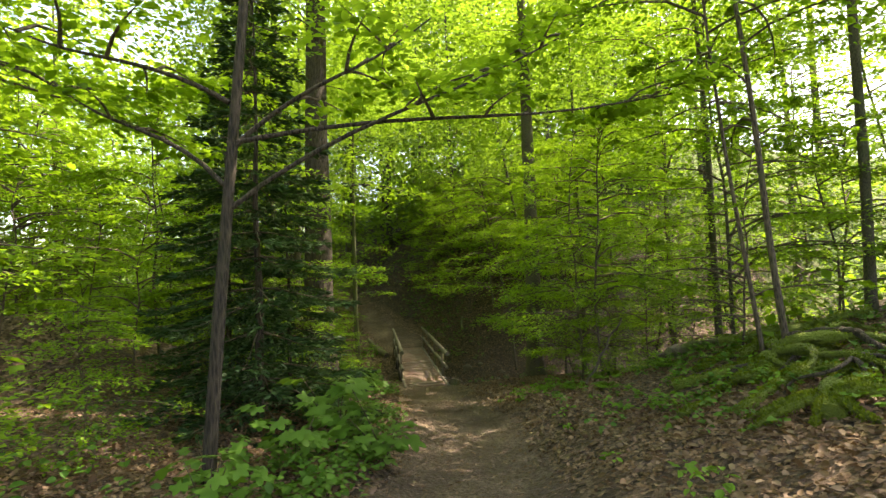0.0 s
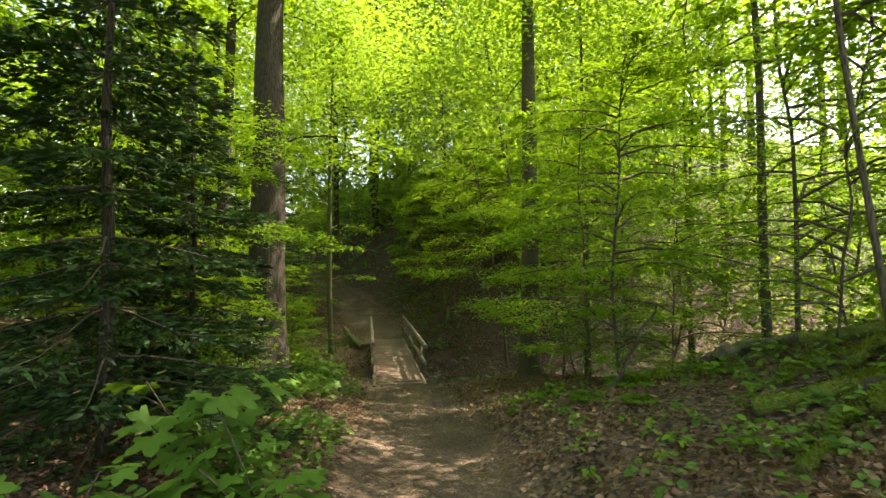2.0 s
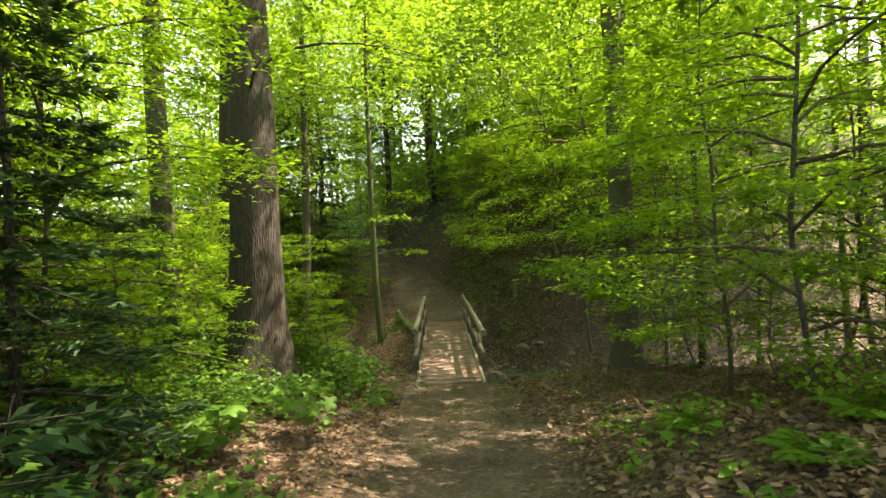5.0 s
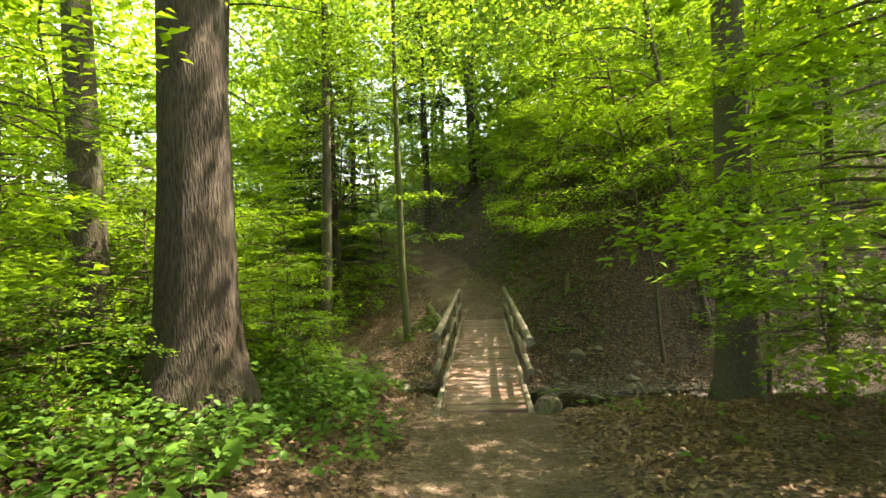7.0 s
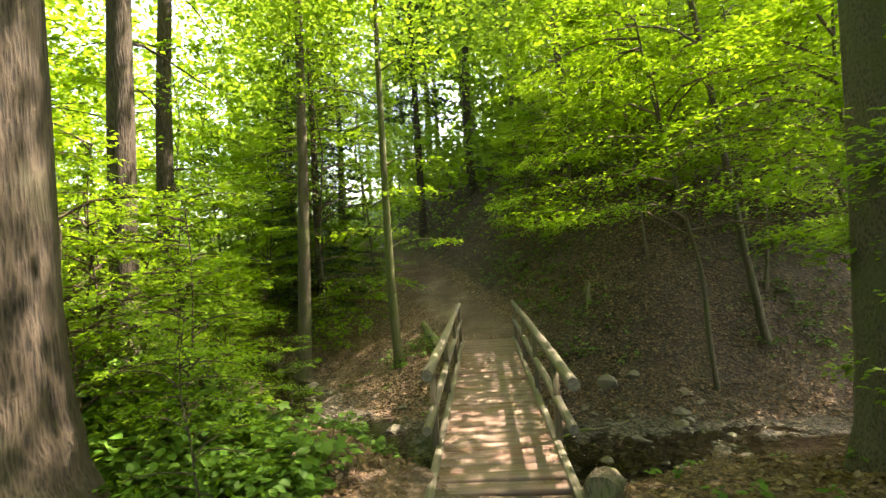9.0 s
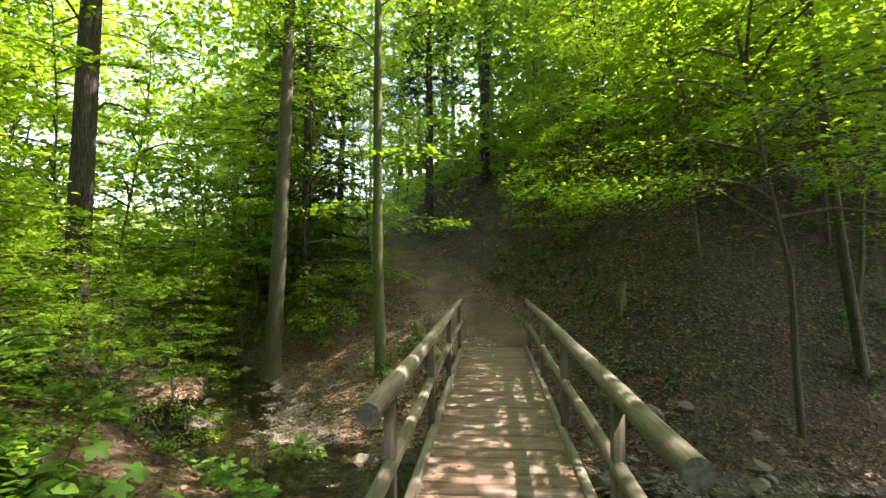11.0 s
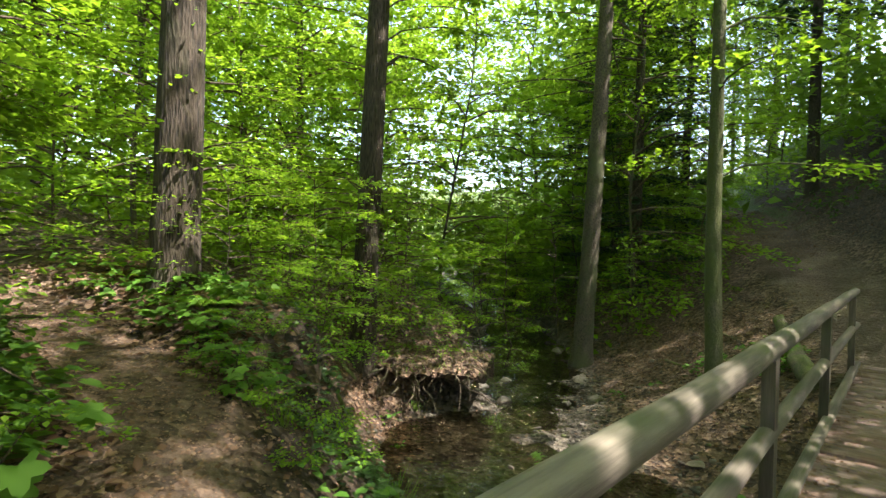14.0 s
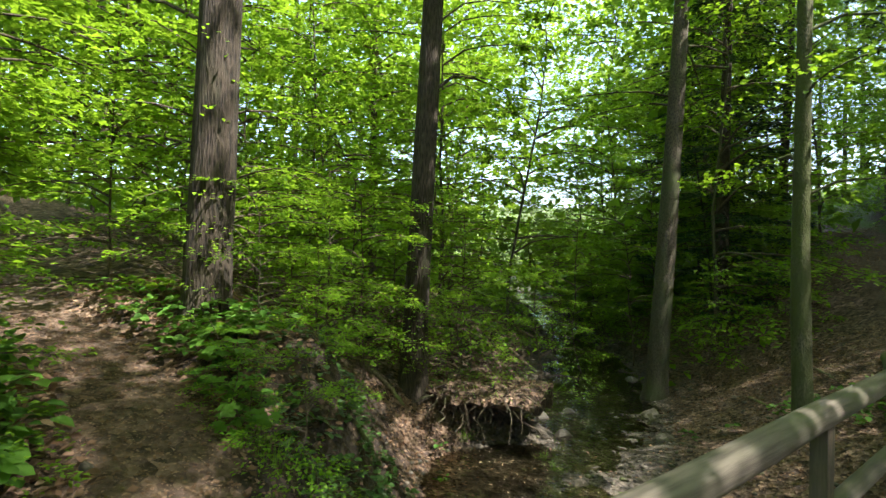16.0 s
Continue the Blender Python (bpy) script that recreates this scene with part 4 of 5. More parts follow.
# A few dry leaves swept to the edges of the deck.
r = np.random.default_rng(61)
n = 1600
x = np.where(r.random(n) < 0.8, r.choice([-1, 1], n) * (0.6 - np.abs(r.normal(size=n)) * 0.12), r.uniform(-0.5, 0.5, n)).clip(-0.58, 0.58)
p = np.c_[x, r.uniform(-8.8, -0.1, n), np.full(n, 0.012)]
tagged(link_mesh("swept_leaves", [leaves(p, r.normal(size=(n, 3)) * [1, 1, 0.1], np.array([0, 0, 1.0]) + r.normal(size=(n, 3)) * 0.2, r.uniform(0.02, 0.05, n), 0.6)], LITTER, None, False), "reddish-brown leaf scraps along the bridge deck", "leaf litter", kind="stuff")


# Low plants: rosettes of broad leaves on short stalks.
def low_plants(name, label, count, area, seed, want, leaf, tall, mat, per=7, width=0.7):
    r, p = cover(count, *area, seed, want)
    n = len(p)
    h = tall * r.uniform(0.4, 1.25, n)
    places, ways, ups, sizes = [], [], [], []
    for k in range(per):
        a = r.random(n) * 6.28
        out = np.c_[np.cos(a), np.sin(a), np.zeros(n)]
        level = h * r.uniform(0.45, 1.0, n)
        places.append(p + out * (0.35 * tall * r.random(n))[:, None] + np.c_[np.zeros((n, 2)), level])
        ways.append(out + r.normal(size=(n, 3)) * [0.3, 0.3, 0.25])
        ups.append(np.array([0, 0, 1.0]) + r.normal(size=(n, 3)) * 0.3)
        sizes.append(leaf * r.uniform(0.6, 1.25, n))
    ob = link_mesh(name, [leaves(np.concatenate(places), np.concatenate(ways), np.concatenate(ups), np.concatenate(sizes), width, True)], mat)
    return tagged(ob, label, "undergrowth", kind="stuff")


def left_bank(x, y):
    w = off_line(x, y, PATH_NEAR)
    return np.where((w > 0.95) & (off_line(x, y, PATH_SIDE) > 0.8), np.where(y > -15, np.clip(2.1 - w * 0.28, 0.12, 1) * np.where((w < 1.9) & (y > -13.5), 0.3, 1), np.clip(1.25 - w * 0.55, 0.06, 0.6)) * np.clip(0.65 + 0.55 * ripple(x, y, 1.2, 4), 0, 1), 0)


low_plants("bramble_thicket", "low green bramble and herb growth beside the path", 8000, (-6, -0.7, -25, -9.4), 70, left_bank, 0.085, 0.3, LEAF_LOW)
low_plants("bank_herbs", "scattered green herbs among dry leaves", 2600, (0.9, 7, -25, -8.0), 71, lambda x, y: np.where(off_line(x, y, PATH_NEAR) > 1.2, np.clip(0.3 + 0.5 * ripple(x, y, 1.1, 5), 0, 1) * np.clip((-12.5 - y) * 0.4, 0.12, 1), 0), 0.075, 0.16, LEAF_LOW)
low_plants("bank_herbs", "light green herbs and shoots on the leafy bank", 650, (0.6, 5, -23, -13.5), 75, lambda x, y: np.where(off_line(x, y, PATH_NEAR) > 1.0, np.clip(0.25 + 0.75 * ripple(x, y, 1.9, 15), 0, 1), 0), 0.085, 0.2, FERN, 8, 0.55)
low_plants("ivy", "dark glossy ivy trailing down the shaded earth bank", 1500, (-6.2, -2.1, -6.6, -4.4), 76, lambda x, y: shaded_bank(x, y) * (off_line(x, y, PATH_SIDE) > 0.8) * 0.55, 0.06, 0.12, IVY, 6, 0.8)
low_plants("bank_herbs", "green herbs along the brook's bank", 15000, (-9, -1.2, -9.3, 6), 72, lambda x, y: np.where((off_line(x, y, PATH_SIDE) > 0.5) & (off_line(x, y, PATH_NEAR) > 1.3) & (off_line(x, y, PATH_FAR) > 1.1) & (off_line(x, y, STREAM) > 1.4) & (off_line(x, y, STREAM) < 4.5), np.clip(0.35 + 0.5 * ripple(x, y, 1.3, 6), 0, 1) * (1 - shaded_bank(x, y)) * (y < 1 - x * 0.1) * np.where(lie(x, y) < -0.6, 0.02, np.where((y > -6.1) & (x < -2.6), 0.3, 0.75)), 0), 0.08, 0.2, LEAF_LOW)
low_plants("bank_herbs", "lush green herbs and maple shoots beside the side path", 1500, (-5.2, -1.5, -10.2, -7.8), 74, lambda x, y: np.where((off_line(x, y, PATH_SIDE) > 0.45) & (off_line(x, y, PATH_NEAR) > 1.0) & (y < -7.6 + (x + 2.9) * 0.1), 0.75, 0), 0.1, 0.4, LEAF_LOW)
low_plants("slope_herbs", "sparse green herbs on the earth slope", 8500, (-4, 9, -2, 16), 73, lambda x, y: np.where((off_line(x, y, PATH_FAR) > 1.3) & (x > np.interp(y, PATH_FAR[:, 1], PATH_FAR[:, 0])), np.clip(0.2 + 0.4 * ripple(x, y, 1.0, 7), 0, 1), 0), 0.08, 0.16, LEAF_LOW)


# ---- stones ----
def stone_mesh(seed, flat):
    r = np.random.default_rng(seed)
    bm = bmesh.new()
    bmesh.ops.create_icosphere(bm, subdivisions=2, radius=1.0)
    cuts = [(unit(r.normal(size=3)), r.uniform(0.4, 0.75)) for _ in range(11)]
    for v in bm.verts:
        p = np.array(v.co)
        for way, reach in cuts:
            over = p @ way - reach
            if over > 0:
                p = p - way * over
        p = p * [1, 0.75, flat] * (1 + 0.05 * r.normal())
        v.co = p
    mesh = bpy.data.meshes.new("stone")
    bm.to_mesh(mesh)
    bm.free()
    mesh.materials.append(STONE)
    return mesh


stone_shapes = [stone_mesh(80 + k, (0.5, 0.6, 0.7, 0.45, 0.55)[k]) for k in range(5)]


def put_stone(x, y, size, turn, k, label="grey-brown angular stone in the brook bed"):
    ob = tagged(new("stone", stone_shapes[k % 5]), label, "stone", "brook stones")
    ob.matrix_world = Matrix.Translation((x, y, float(lie(x, y)) - size * 0.02)) @ Euler((0.2 * math.sin(k), 0.2 * math.cos(k), turn)).to_matrix().to_4x4() @ Matrix.Scale(size, 4)


r = np.random.default_rng(81)
sp, sr = along(STREAM[2:9], 0.2)
for k in range(200):
    i = r.integers(0, len(sp))
    off = r.normal() * 1.1
    if abs(off) < 2.4:
        put_stone(*(sp[i, :2] + sr[i] * off), 0.05 + 0.13 * r.random() ** 2.5 + 0.05 * r.random(), r.random() * 6.28, k)
for k, (x, y, size) in enumerate(((-4.75, 0.85, 0.3), (-3.9, -0.2, 0.24), (2.3, -2.3, 0.3), (2.9, -2.2, 0.26), (1.3, -3.6, 0.28), (3.4, -3.3, 0.3), (-1.9, -3.0, 0.3), (-2.4, -4.3, 0.26), (1.2, -7.6, 0.32), (0.95, -6.9, 0.28))):
    put_stone(x, y, size, k * 1.3, k, "large mossy boulder beside the brook")
sp_right, sr_right = along(STREAM[7:9], 0.2)
for k in range(90):
    i = r.integers(0, len(sp_right))
    put_stone(*(sp_right[i, :2] + sr_right[i] * r.uniform(-2.3, 1.9)), 0.08 + 0.17 * r.random() ** 2, r.random() * 6.28, k + 2)
# Gravel between the stones.
bm = bmesh.new()
bmesh.ops.create_icosphere(bm, subdivisions=1, radius=1.0)
pv = np.array([v.co for v in bm.verts]) * [1, 0.8, 0.5]
pf = np.array([[v.index for v in f.verts] for f in bm.faces])
bm.free()
n = 4200
i = r.integers(0, len(sp), n)
xy = sp[i, :2] + sr[i] * (r.normal(size=n) * 1.2)[:, None]
size = r.uniform(0.015, 0.055, n)
gv = pv[None] * size[:, None, None] * (1 + 0.25 * r.normal(size=(n, len(pv), 1))) + np.c_[xy, lie(xy[:, 0], xy[:, 1]) + size * 0.2][:, None]
tagged(link_mesh("gravel", [(gv.reshape(-1, 3), (pf[None] + len(pv) * np.arange(n)[:, None, None]).reshape(-1, 3))], STONE), "brown and grey gravel in the brook bed", "gravel", kind="stuff")


# ---- dead wood ----
def log(name, label, a, b, r0, r1, mat, seed=0, wave=0.05, lift=0.6):
    r = np.random.default_rng(seed)
    s = np.linspace(0, 1, 12)
    line = np.array([(*(np.array(a) * (1 - q) + np.array(b) * q),) for q in s], float)
    if len(a) == 2:
        line = np.c_[line, lie(line[:, 0], line[:, 1]) + np.linspace(r0, r1, 12) * lift]
    line += np.cumsum(r.normal(size=line.shape) * wave * 0.3, axis=0) * [1, 1, 0.4]
    girth = np.linspace(r0, r1, 12) * (1 + 0.12 * r.normal(size=12))
    ob = tagged(link_mesh(name, tube(line, girth, 10, 0.12, seed, True), mat), label, "log" if r0 > 0.04 else "branch")
    if mat is MOSSY:
        moss_coat(ob, line, girth, r)
    return ob


def moss_coat(parent, line, girth, r, n=1400):
    """Short moss shoots all over the upper side."""
    q = r.random(n) * (len(line) - 1.01)
    i = q.astype(int)
    at = line[i] + (line[i + 1] - line[i]) * (q - i)[:, None]
    out = r.normal(size=(n, 3)) + [0, 0, 0.7]
    axis = unit(line[-1] - line[0])
    out = unit(out - (out @ axis)[:, None] * axis)
    tagged(link_mesh("moss", [leaves(at + out * (girth[i] * 0.95)[:, None], out + r.normal(size=(n, 3)) * 0.5, r.normal(size=(n, 3)), r.uniform(0.015, 0.04, n), 0.5)], MOSS_TUFT, parent, False), kind="stuff")


log("fallen_log", "mossy fallen log along the edge of the climbing path", (-1.85, 2.3), (-0.98, -0.5), 0.1, 0.13, DEADWOOD, 1)
log("fallen_branch", "thin dead branch lying on the leafy slope", (-2.9, 2.6), (-2.2, 1.5), 0.02, 0.012, DEADWOOD, 2)
log("fallen_branch", "thin dead branch lying on the leafy slope", (-3.5, 1.6), (-2.9, 0.9), 0.03, 0.015, DEADWOOD, 3)
log("fallen_branch", "dead branch caught in the brook", (0.9, -3.9), (2.4, -3.4), 0.035, 0.02, DEADWOOD, 4)
log("fallen_branch", "broken branch leaning down the bank to the water", (-2.5, -6.0), (-3.0, -4.7), 0.03, 0.02, DEADWOOD, 5)
log("fallen_branch", "pale dead stick leaning down the bank to the pool", (-2.75, -6.1), (-4.0, -4.95), 0.035, 0.022, DEADWOOD, 21)
log("fallen_branch", "thin dead stick on the dark bank", (-3.6, -5.9), (-4.3, -4.9), 0.02, 0.012, DEADWOOD, 22)
log("fallen_branch", "thin dead stick on the dark bank", (-4.2, -5.6), (-5.0, -4.5), 0.022, 0.01, DEADWOOD, 23)
log("fallen_branch", "dark rotten branch lying on the turf edge", (-7.0, -3.6), (-6.2, -3.3), 0.05, 0.03, DEADWOOD, 24)
log("fallen_branch", "dead branch lying on the dark slope", (2.4, 1.0), (3.9, 0.2), 0.03, 0.012, DEADWOOD, 6)
log("fallen_log", "moss-covered log on the bank", (2.3, -21.2), (3.6, -20.3), 0.09, 0.07, MOSSY, 7)
log("fallen_log", "mossy rotten log on the bank", (2.5, -18.4), (4.2, -18.9), 0.07, 0.04, MOSSY, 8, lift=1.2)
log("fallen_log", "moss-covered root lying over dry leaves", (2.2, -20.2), (3.9, -19.5), 0.07, 0.05, MOSSY, 9, 0.1)
log("fallen_log", "moss-covered root lying over dry leaves", (1.9, -19.6), (3.4, -18.6), 0.05, 0.04, MOSSY, 10, 0.1)
log("fallen_log", "dark forked log lying across the crest of the bank", (3.7, -15.8), (4.9, -16.3), 0.08, 0.06, DEADWOOD, 31, 0.08, 1.5)
log("fallen_log", "dark log butt on the crest of the bank", (3.6, -16.3), (4.3, -15.7), 0.09, 0.08, DEADWOOD, 32, 0.05, 2.2)
for k, (x0, y0, x1, y1, girth) in enumerate(((3.4, -17.6, 5.2, -17.9, 0.06), (3.7, -18.2, 5.0, -17.2, 0.05), (4.0, -17.1, 5.6, -18.3, 0.07), (3.1, -17.9, 4.3, -17.2, 0.045), (4.3, -18.8, 5.4, -17.6, 0.05), (2.8, -19.2, 3.4, -20.4, 0.045), (3.6, -19.0, 4.4, -20.0, 0.05))):
    log("fallen_branch", "moss-grown broken branch in a heap on the bank", (x0, y0), (x1, y1), girth, girth * 0.6, MOSSY, 40 + k, 0.12, 1.0 + 0.9 * (k % 3))
log("fallen_log", "mossy log end at the foot of the bridge", (0.78, -9.15), (1.0, -8.5), 0.13, 0.13, DEADWOOD, 12)
log("fallen_branch", "bent dead stick standing in the undergrowth", (1.85, -16.7, 1.4), (2.45, -16.55, 2.4), 0.022, 0.014, BARK_ROUGH, 13, 0.1)


def stump(label, x, y, radius, tall, seed, mat, arms=7):
    r = np.random.default_rng(seed)
    ob = thing("tree_stump", label, "stump")
    z = np.array([-0.1, 0, 0.1, 0.3, 0.6, 0.9, 1.0]) * tall
    line = np.c_[r.normal(size=(7, 2)) * 0.015, z]
    link_mesh("stub", tube(line, radius * np.array([1.5, 1.4, 1.15, 1, 0.95, 0.9, 0.75]), 14, 0.12, seed, True), mat, ob)
    for k in range(arms):
        a = k * 6.28 / arms + r.normal() * 0.2
        q = np.linspace(0, 1, 8)
        reach = radius * r.uniform(3.0, 7.0)
        root = np.c_[np.cos(a + 0.3 * q) * q * reach, np.sin(a + 0.3 * q) * q * reach, 0.7 * tall * (1 - q) ** 2 + 0.06 * np.sin(q * 3.14)]
        root[:, 2] += lie(x + root[:, 0], y + root[:, 1]) - float(lie(x, y))
        arm = link_mesh("root", tube(root, radius * np.linspace(0.4, 0.1, 8), 7, 0.15, seed + k), mat, ob)
        if mat is MOSSY:
            moss_coat(arm, root, radius * np.linspace(0.4, 0.1, 8), r, 500)
    ob.matrix_world = Matrix.Translation((x, y, float(lie(x, y))))


stump("bright moss-covered tree stump with spreading roots", 2.5, -21.0, 0.13, 0.22, 1, MOSSY, 9)
stump("moss-grown root plate of an old stump", 3.4, -19.0, 0.15, 0.2, 2, MOSSY, 9)
stump("old mossy stump on the leafy bank", 4.4, -18.3, 0.11, 0.25, 3, MOSSY)
def root_mound(x, y, seed, size=1.0):
    """Thick mossy roots arching out of the bank round a sapling's foot."""
    r = np.random.default_rng(seed)
    ob = thing("root_mound", "mound of thick arching mossy roots on the bank", "roots")
    base = float(lie(x, y))
    for k in range(13):
        a = math.pi + 0.35 + k * 0.3 + r.normal() * 0.12 if k < 9 else r.random() * 6.28
        q = np.linspace(0, 1, 14)
        reach, lift = r.uniform(0.6, 1.6) * size, r.uniform(0.04, 0.2) * size
        bow = a + 0.5 * r.normal() * q + 0.25 * np.sin(q * 7 + k * 2)
        root = np.c_[np.cos(bow) * q * reach, np.sin(bow) * q * reach, lift * np.sin(np.clip(q * 1.15, 0, 1) * math.pi) + 0.16 * (1 - q) ** 2 + 0.03 * np.sin(q * 11 + k)]
        root[:, 2] += lie(x + root[:, 0], y + root[:, 1]) - base
        girth = r.uniform(0.03, 0.062) * size * np.linspace(1, 0.45, 14) * (1 + 0.12 * r.normal(size=14))
        arm = link_mesh("root", tube(root, girth, 9, 0.15, seed + k), MOSSY if k % 3 else BARK_ROUGH, ob)
        if k % 3:
            moss_coat(arm, root, girth, r, 300)
    ob.matrix_world = Matrix.Translation((x, y, base))


root_mound(3.75, -18.75, 6, 1.15)
root_mound(3.4, -20.3, 7, 0.6)
stump("broken dead stub on the dark slope", 2.55, 0.15, 0.07, 0.55, 4, DEADWOOD, 3)

# The turf shelf that the brook has undercut.
def turf_shelf():
    r = np.random.default_rng(90)
    m, k = 30, 12
    u, v = np.meshgrid(np.linspace(0, 1, m), np.linspace(0, 1, k))
    front = np.stack([-6.75 + 1.95 * u, -3.2 + 1.0 * u + 0.1 * np.sin(u * 9) + 0.06 * np.sin(u * 23)], -1)
    back = np.stack([-7.0 + 1.5 * u, -2.2 + 1.3 * u], -1)
    xy = back * (1 - v[..., None]) + front * v[..., None]
    rim = np.minimum(1, 6 * (1 - v)) * np.minimum(1, 5 * np.minimum(u, 1 - u) + 0.25)
    top = -0.36 - 0.1 * u + 0.05 * ripple(xy[..., 0], xy[..., 1], 4.0, 31) + 0.03 * ripple(xy[..., 0], xy[..., 1], 13.0, 32) - 0.1 * (1 - rim)
    low = top - (0.07 + 0.25 * (1 - v) + 0.12 * rim * (1 + 0.5 * ripple(xy[..., 0], xy[..., 1], 6.0, 33)).clip(0.3, 2))
    a = np.arange(m * k).reshape(k, m)
    b = a + m * k
    quads = lambda g: np.stack([g[:-1, :-1], g[:-1, 1:], g[1:, 1:], g[1:, :-1]], -1).reshape(-1, 4)
    rim_quads = [np.stack([x[:-1], x[1:], y[1:], y[:-1]], -1) for x, y in ((a[-1], b[-1]), (a[:, 0], b[:, 0]), (a[:, -1], b[:, -1]))]
    pts = np.concatenate([np.dstack([xy, top]).reshape(-1, 3), np.dstack([xy, low]).reshape(-1, 3)])
    ob = link_mesh("turf_shelf", [(pts, np.concatenate([quads(a), quads(b)] + rim_quads))], SOIL)
    tagged(ob, "overhanging earth shelf with turf undercut by the brook", "bank")
    flat = xy.reshape(-1, 2)
    pick = r.integers(0, len(flat), 420)
    at = np.c_[flat[pick], top.ravel()[pick] - 0.01] + r.normal(size=(420, 3)) * [0.04, 0.03, 0]
    az = r.random(420) * 6.28
    tagged(link_mesh("turf_blades", [leaves(at, np.c_[np.cos(az), np.sin(az) - 0.4, r.uniform(0.0, 1.6, 420)], np.c_[np.cos(az), np.sin(az), np.full(420, -0.4)], r.uniform(0.06, 0.17, 420), 0.05, True)], GRASS, ob), kind="stuff")
    pick = r.integers(0, len(flat), 700)
    at = np.c_[flat[pick], top.ravel()[pick] + 0.012] + r.normal(size=(700, 3)) * [0.04, 0.03, 0.004]
    tagged(link_mesh("dry_leaf_cover", [leaves(at, r.normal(size=(700, 3)) * [1, 1, 0.2], np.array([0, 0, 1.0]) + r.normal(size=(700, 3)) * 0.35, r.uniform(0.03, 0.07, 700), 0.62)], LITTER, ob), kind="stuff")


turf_shelf()
# Roots hanging from the undercut bank.
ob = thing("exposed_roots", "tangle of bare roots hanging from the undercut bank", "roots")
r = np.random.default_rng(91)
for k in range(34):
    q = k / 33
    x, y = -6.2 + 1.05 * q + r.normal() * 0.08, -2.85 + 0.85 * q + r.normal() * 0.08
    q = np.linspace(0, 1, 7)[:, None]
    way = np.array([0.5, -0.55, 0]) + r.normal(size=3) * [0.5, 0.5, 0]
    z = -0.55
    root = np.array([x, y, z + 0.02]) + way * q * r.uniform(0.4, 0.8) + np.array([0, 0, -1]) * q ** 2 * r.uniform(0.0, 0.5) + np.cumsum(r.normal(size=(7, 3)) * 0.045, axis=0)
    link_mesh("root", tube(root, np.linspace(0.022, 0.005, 7) * r.uniform(0.4, 1.4), 5), TWIG, ob)


# ---- ferns, maples and grass ----
def fern(label, seed, fronds=9, size=0.55):
    r = np.random.default_rng(seed)
    ob = thing("fern", label, "fern")
    for k in range(fronds):
        a = k * 6.28 / fronds + r.normal() * 0.25
        way, side = np.array([math.cos(a), math.sin(a), 0]), np.array([-math.sin(a), math.cos(a), 0])
        q = np.linspace(0.12, 1, 22)
        line = way * (q * size * r.uniform(0.8, 1.1))[:, None] + np.array([0, 0, 1]) * (size * (1.0 * q - 0.75 * q ** 2))[:, None]
        rest = np.repeat(line, 2, axis=0)
        sign = np.tile([-1, 1], 22)[:, None]
        ways = side * sign + way * 0.35 + np.array([0, 0, -0.15])
        link_mesh("frond", [leaves(rest, ways, np.array([0, 0, 1.0]) + r.normal(size=rest.shape) * 0.12, np.repeat(size * 0.28 * np.sin(np.clip(1.08 - q, 0, 1) * 2.4), 2) + 0.01, 0.3)], FERN, ob, False)
    return ob


first_fern = stand(tagged(fern("light green fern among dry leaves on the bank", 1), group="ferns"), 1.95, -16.2, 0, 0.6)
for x, y, size in ((2.7, -15.7, 0.75), (3.4, -16.6, 0.7), (2.1, -17.2, 0.5), (4.2, -15.0, 0.8), (-4.2, -6.5, 0.6), (2.0, -14.6, 0.6)):
    again(first_fern, x, y, x * 3, size)


def maple_plant(label, seed, stems, tall, leaf):
    """A seedling with five-lobed leaves."""
    r = np.random.default_rng(seed)
    ob = thing("maple_seedling", label, "plant")
    a = np.linspace(-math.pi, math.pi, 21)[:-1]
    lobes = 0.55 + 0.45 * np.abs(np.cos(a * 2.5)) ** 1.5
    lobes *= np.where(np.abs(a) > 2.6, 0.35, 1.0)
    flat = np.stack([np.cos(a) * lobes * 0.5 + 0.3, np.sin(a) * lobes * 0.5], 1)
    for k in range(stems):
        az, far = r.random() * 6.28, r.uniform(0.1, 0.5) * tall
        q = np.linspace(0, 1, 6)
        stalk = np.c_[np.cos(az) * far * q ** 1.5, np.sin(az) * far * q ** 1.5, tall * r.uniform(0.4, 1.0) * q]
        link_mesh("stalk", tube(stalk, np.full(6, 0.004), 4), TWIG, ob)
        for level, side in ((5, -0.7), (5, 0.7), (5, 0.0), (4, -1.3), (4, 1.4), (3, -1.7), (3, 1.8)):
            turn = az + side + r.normal() * 0.2
            way = unit(np.array([math.cos(turn), math.sin(turn), -0.15 + r.normal() * 0.15]))
            up = unit(np.array([0, 0, 1.0]) + r.normal(size=3) * 0.25)
            across = unit(np.cross(up, way))
            s = leaf * r.uniform(0.7, 1.2) * (0.7 + 0.06 * level)
            tip = stalk[level] + way * 0.35 * s
            v = tip + (flat[:, :1] * way + flat[:, 1:] * across) * s - np.array([0, 0, 1]) * (s * 0.25 * (flat[:, :1] ** 2 + flat[:, 1:] ** 2))
            hub = tip + way * 0.3 * s
            n = len(flat)
            link_mesh("leaf", [(np.vstack([hub[None], v]), np.stack([np.zeros(n, int), 1 + np.arange(n), 1 + (np.arange(n) + 1) % n], -1))], MAPLE, ob, False)
    return ob


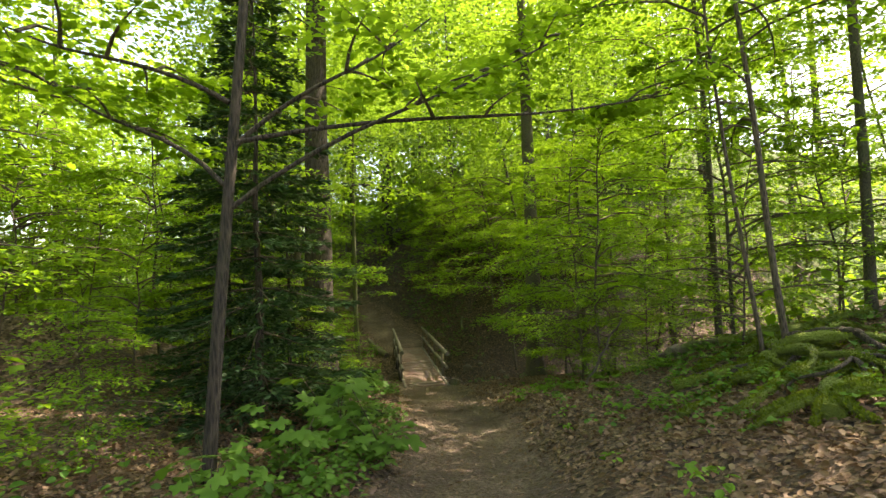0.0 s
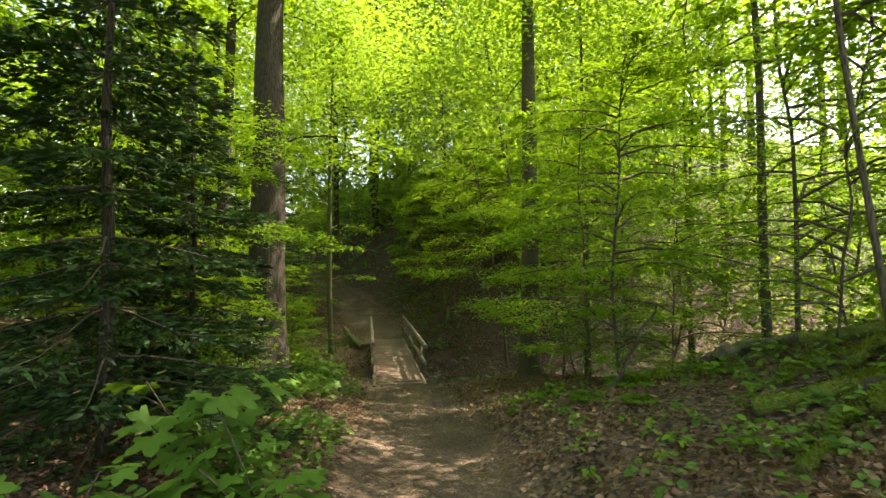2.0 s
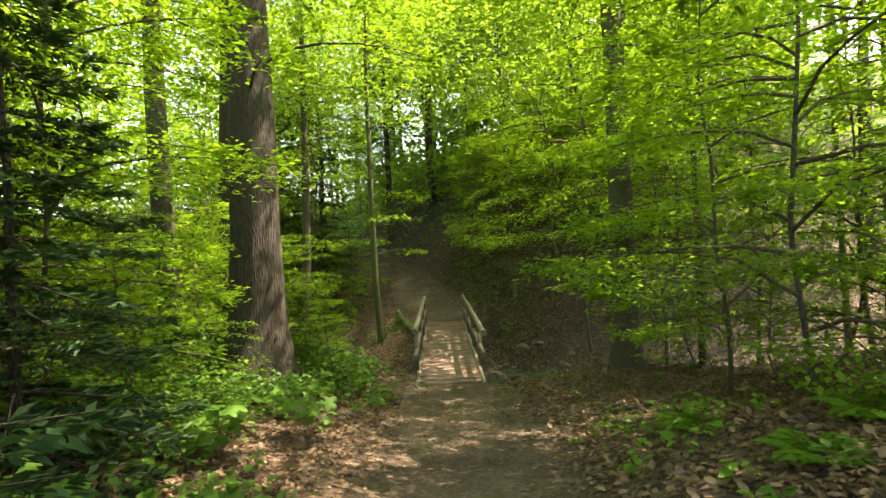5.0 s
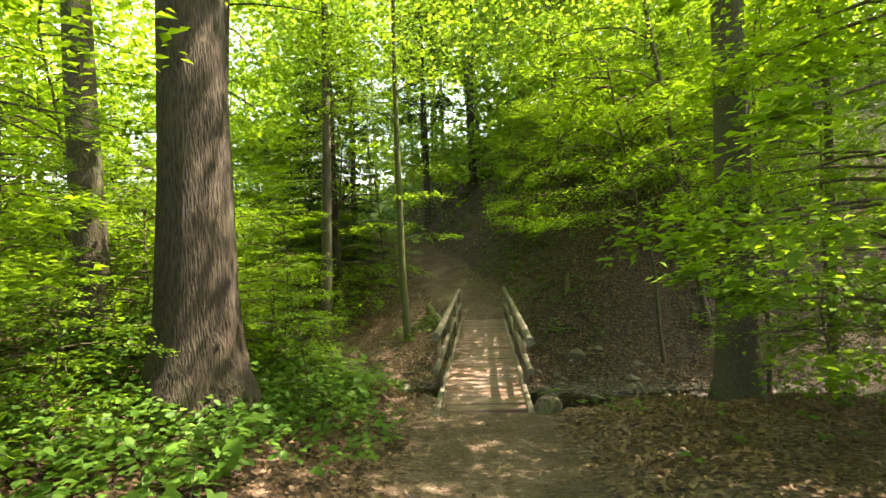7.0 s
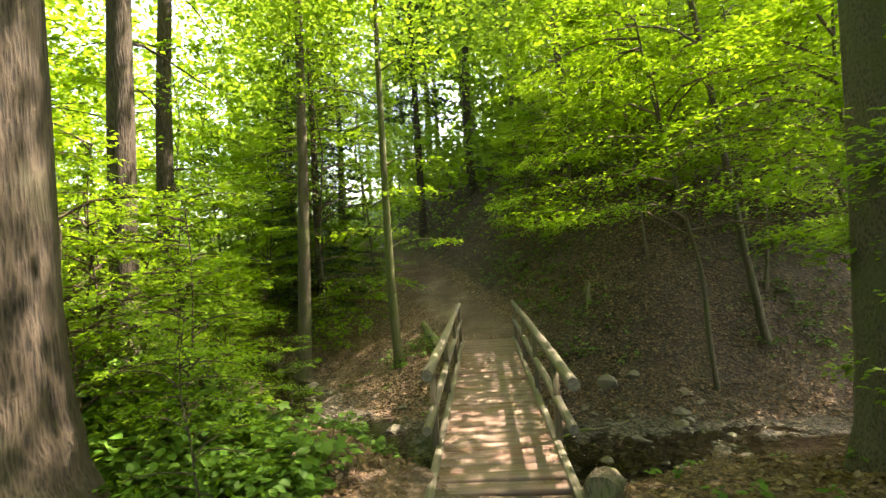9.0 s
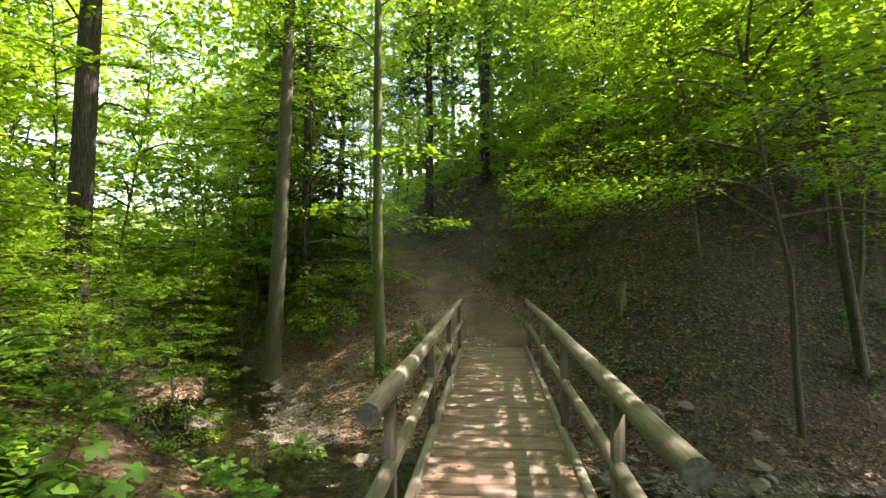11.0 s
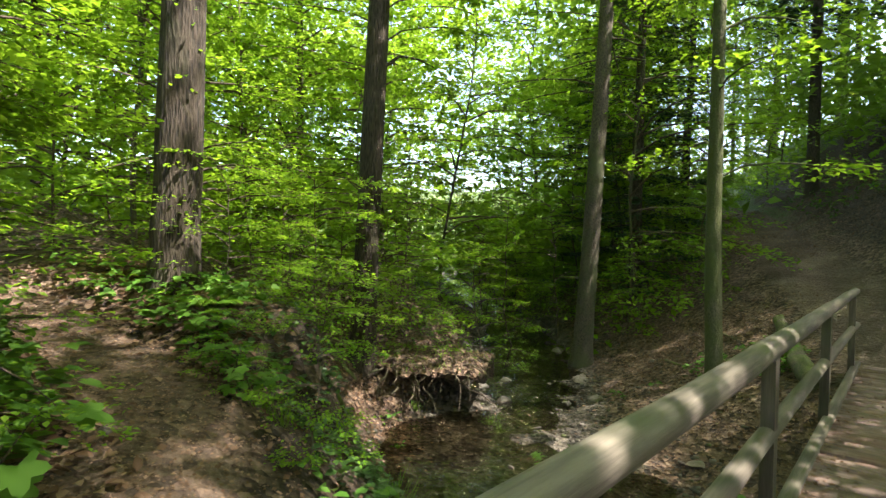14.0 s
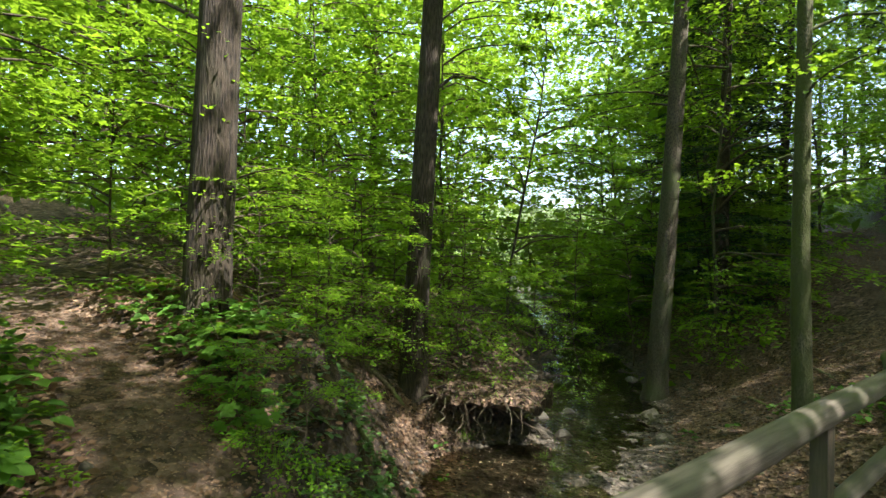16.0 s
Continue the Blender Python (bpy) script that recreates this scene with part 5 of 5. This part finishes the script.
plants = [maple_plant("maple seedling with broad lobed green leaves", 5 + k, 6, 0.65, 0.2) for k in range(2)]
spots = ((-2.9, -3.3, 0.75), (-2.6, -3.05, 0.6), (-1.55, -8.75, 0.75), (-1.75, -9.0, 0.6), (-3.1, -6.8, 0.5), (-3.9, -6.65, 0.6), (-3.45, -6.8, 0.45), (-2.35, -8.3, 0.95), (-2.0, -8.65, 0.8), (-2.75, -8.45, 1.0), (-3.3, -8.35, 0.9), (-1.36, -19.25, 1.4), (-1.95, -22.3, 0.75), (-2.75, -20.6, 0.9), (-2.5, -21.6, 0.8), (-2.2, -19.9, 1.2), (-1.9, -18.6, 1.4), (-2.1, -17.6, 1.0), (-1.75, -18.9, 0.8), (-2.3, -16.6, 1.1), (-3.2, -22.9, 0.8), (-1.6, -15.8, 0.8), (-1.5, -13.6, 0.8), (-1.9, -12.6, 0.9), (-2.6, -8.55, 0.7), (-2.1, -8.2, 0.5), (-2.0, -14.6, 0.9))
for k, (x, y, size) in enumerate(spots):
    plant(plants[k % 2], x, y, k * 1.9, size, "maple seedlings")


def tuft(seed):
    r = np.random.default_rng(seed)
    n = 60
    a = r.random(n) * 6.28
    ways = np.c_[np.cos(a), np.sin(a), r.uniform(0.5, 2.2, n)]
    ob = thing("grass_tuft", "tuft of long green grass on the bank", "grass")
    tagged(link_mesh("grass_blade_mass", [leaves(r.normal(size=(n, 3)) * [0.04, 0.04, 0], ways, np.c_[np.cos(a), np.sin(a), np.full(n, -0.4)], r.uniform(0.12, 0.26, n), 0.02, True)], GRASS, ob), kind="stuff")
    return ob


grass = [tuft(k) for k in range(2)]
r = np.random.default_rng(95)
for k in range(16):
    x, y = ((-2.6 - 0.6 * r.random(), -6.6 + r.normal() * 0.5), (-5.2 + r.normal() * 0.5, -2.4 + r.normal() * 0.4), (-2.2 + r.normal() * 0.3, -9.0 + r.normal() * 0.2), (-6.8 + r.normal() * 0.4, 0.2 + r.normal() * 0.8))[k % 4]
    plant(grass[k % 2], x, y, r.random() * 6.28, r.uniform(0.7, 1.2), "grass tufts")
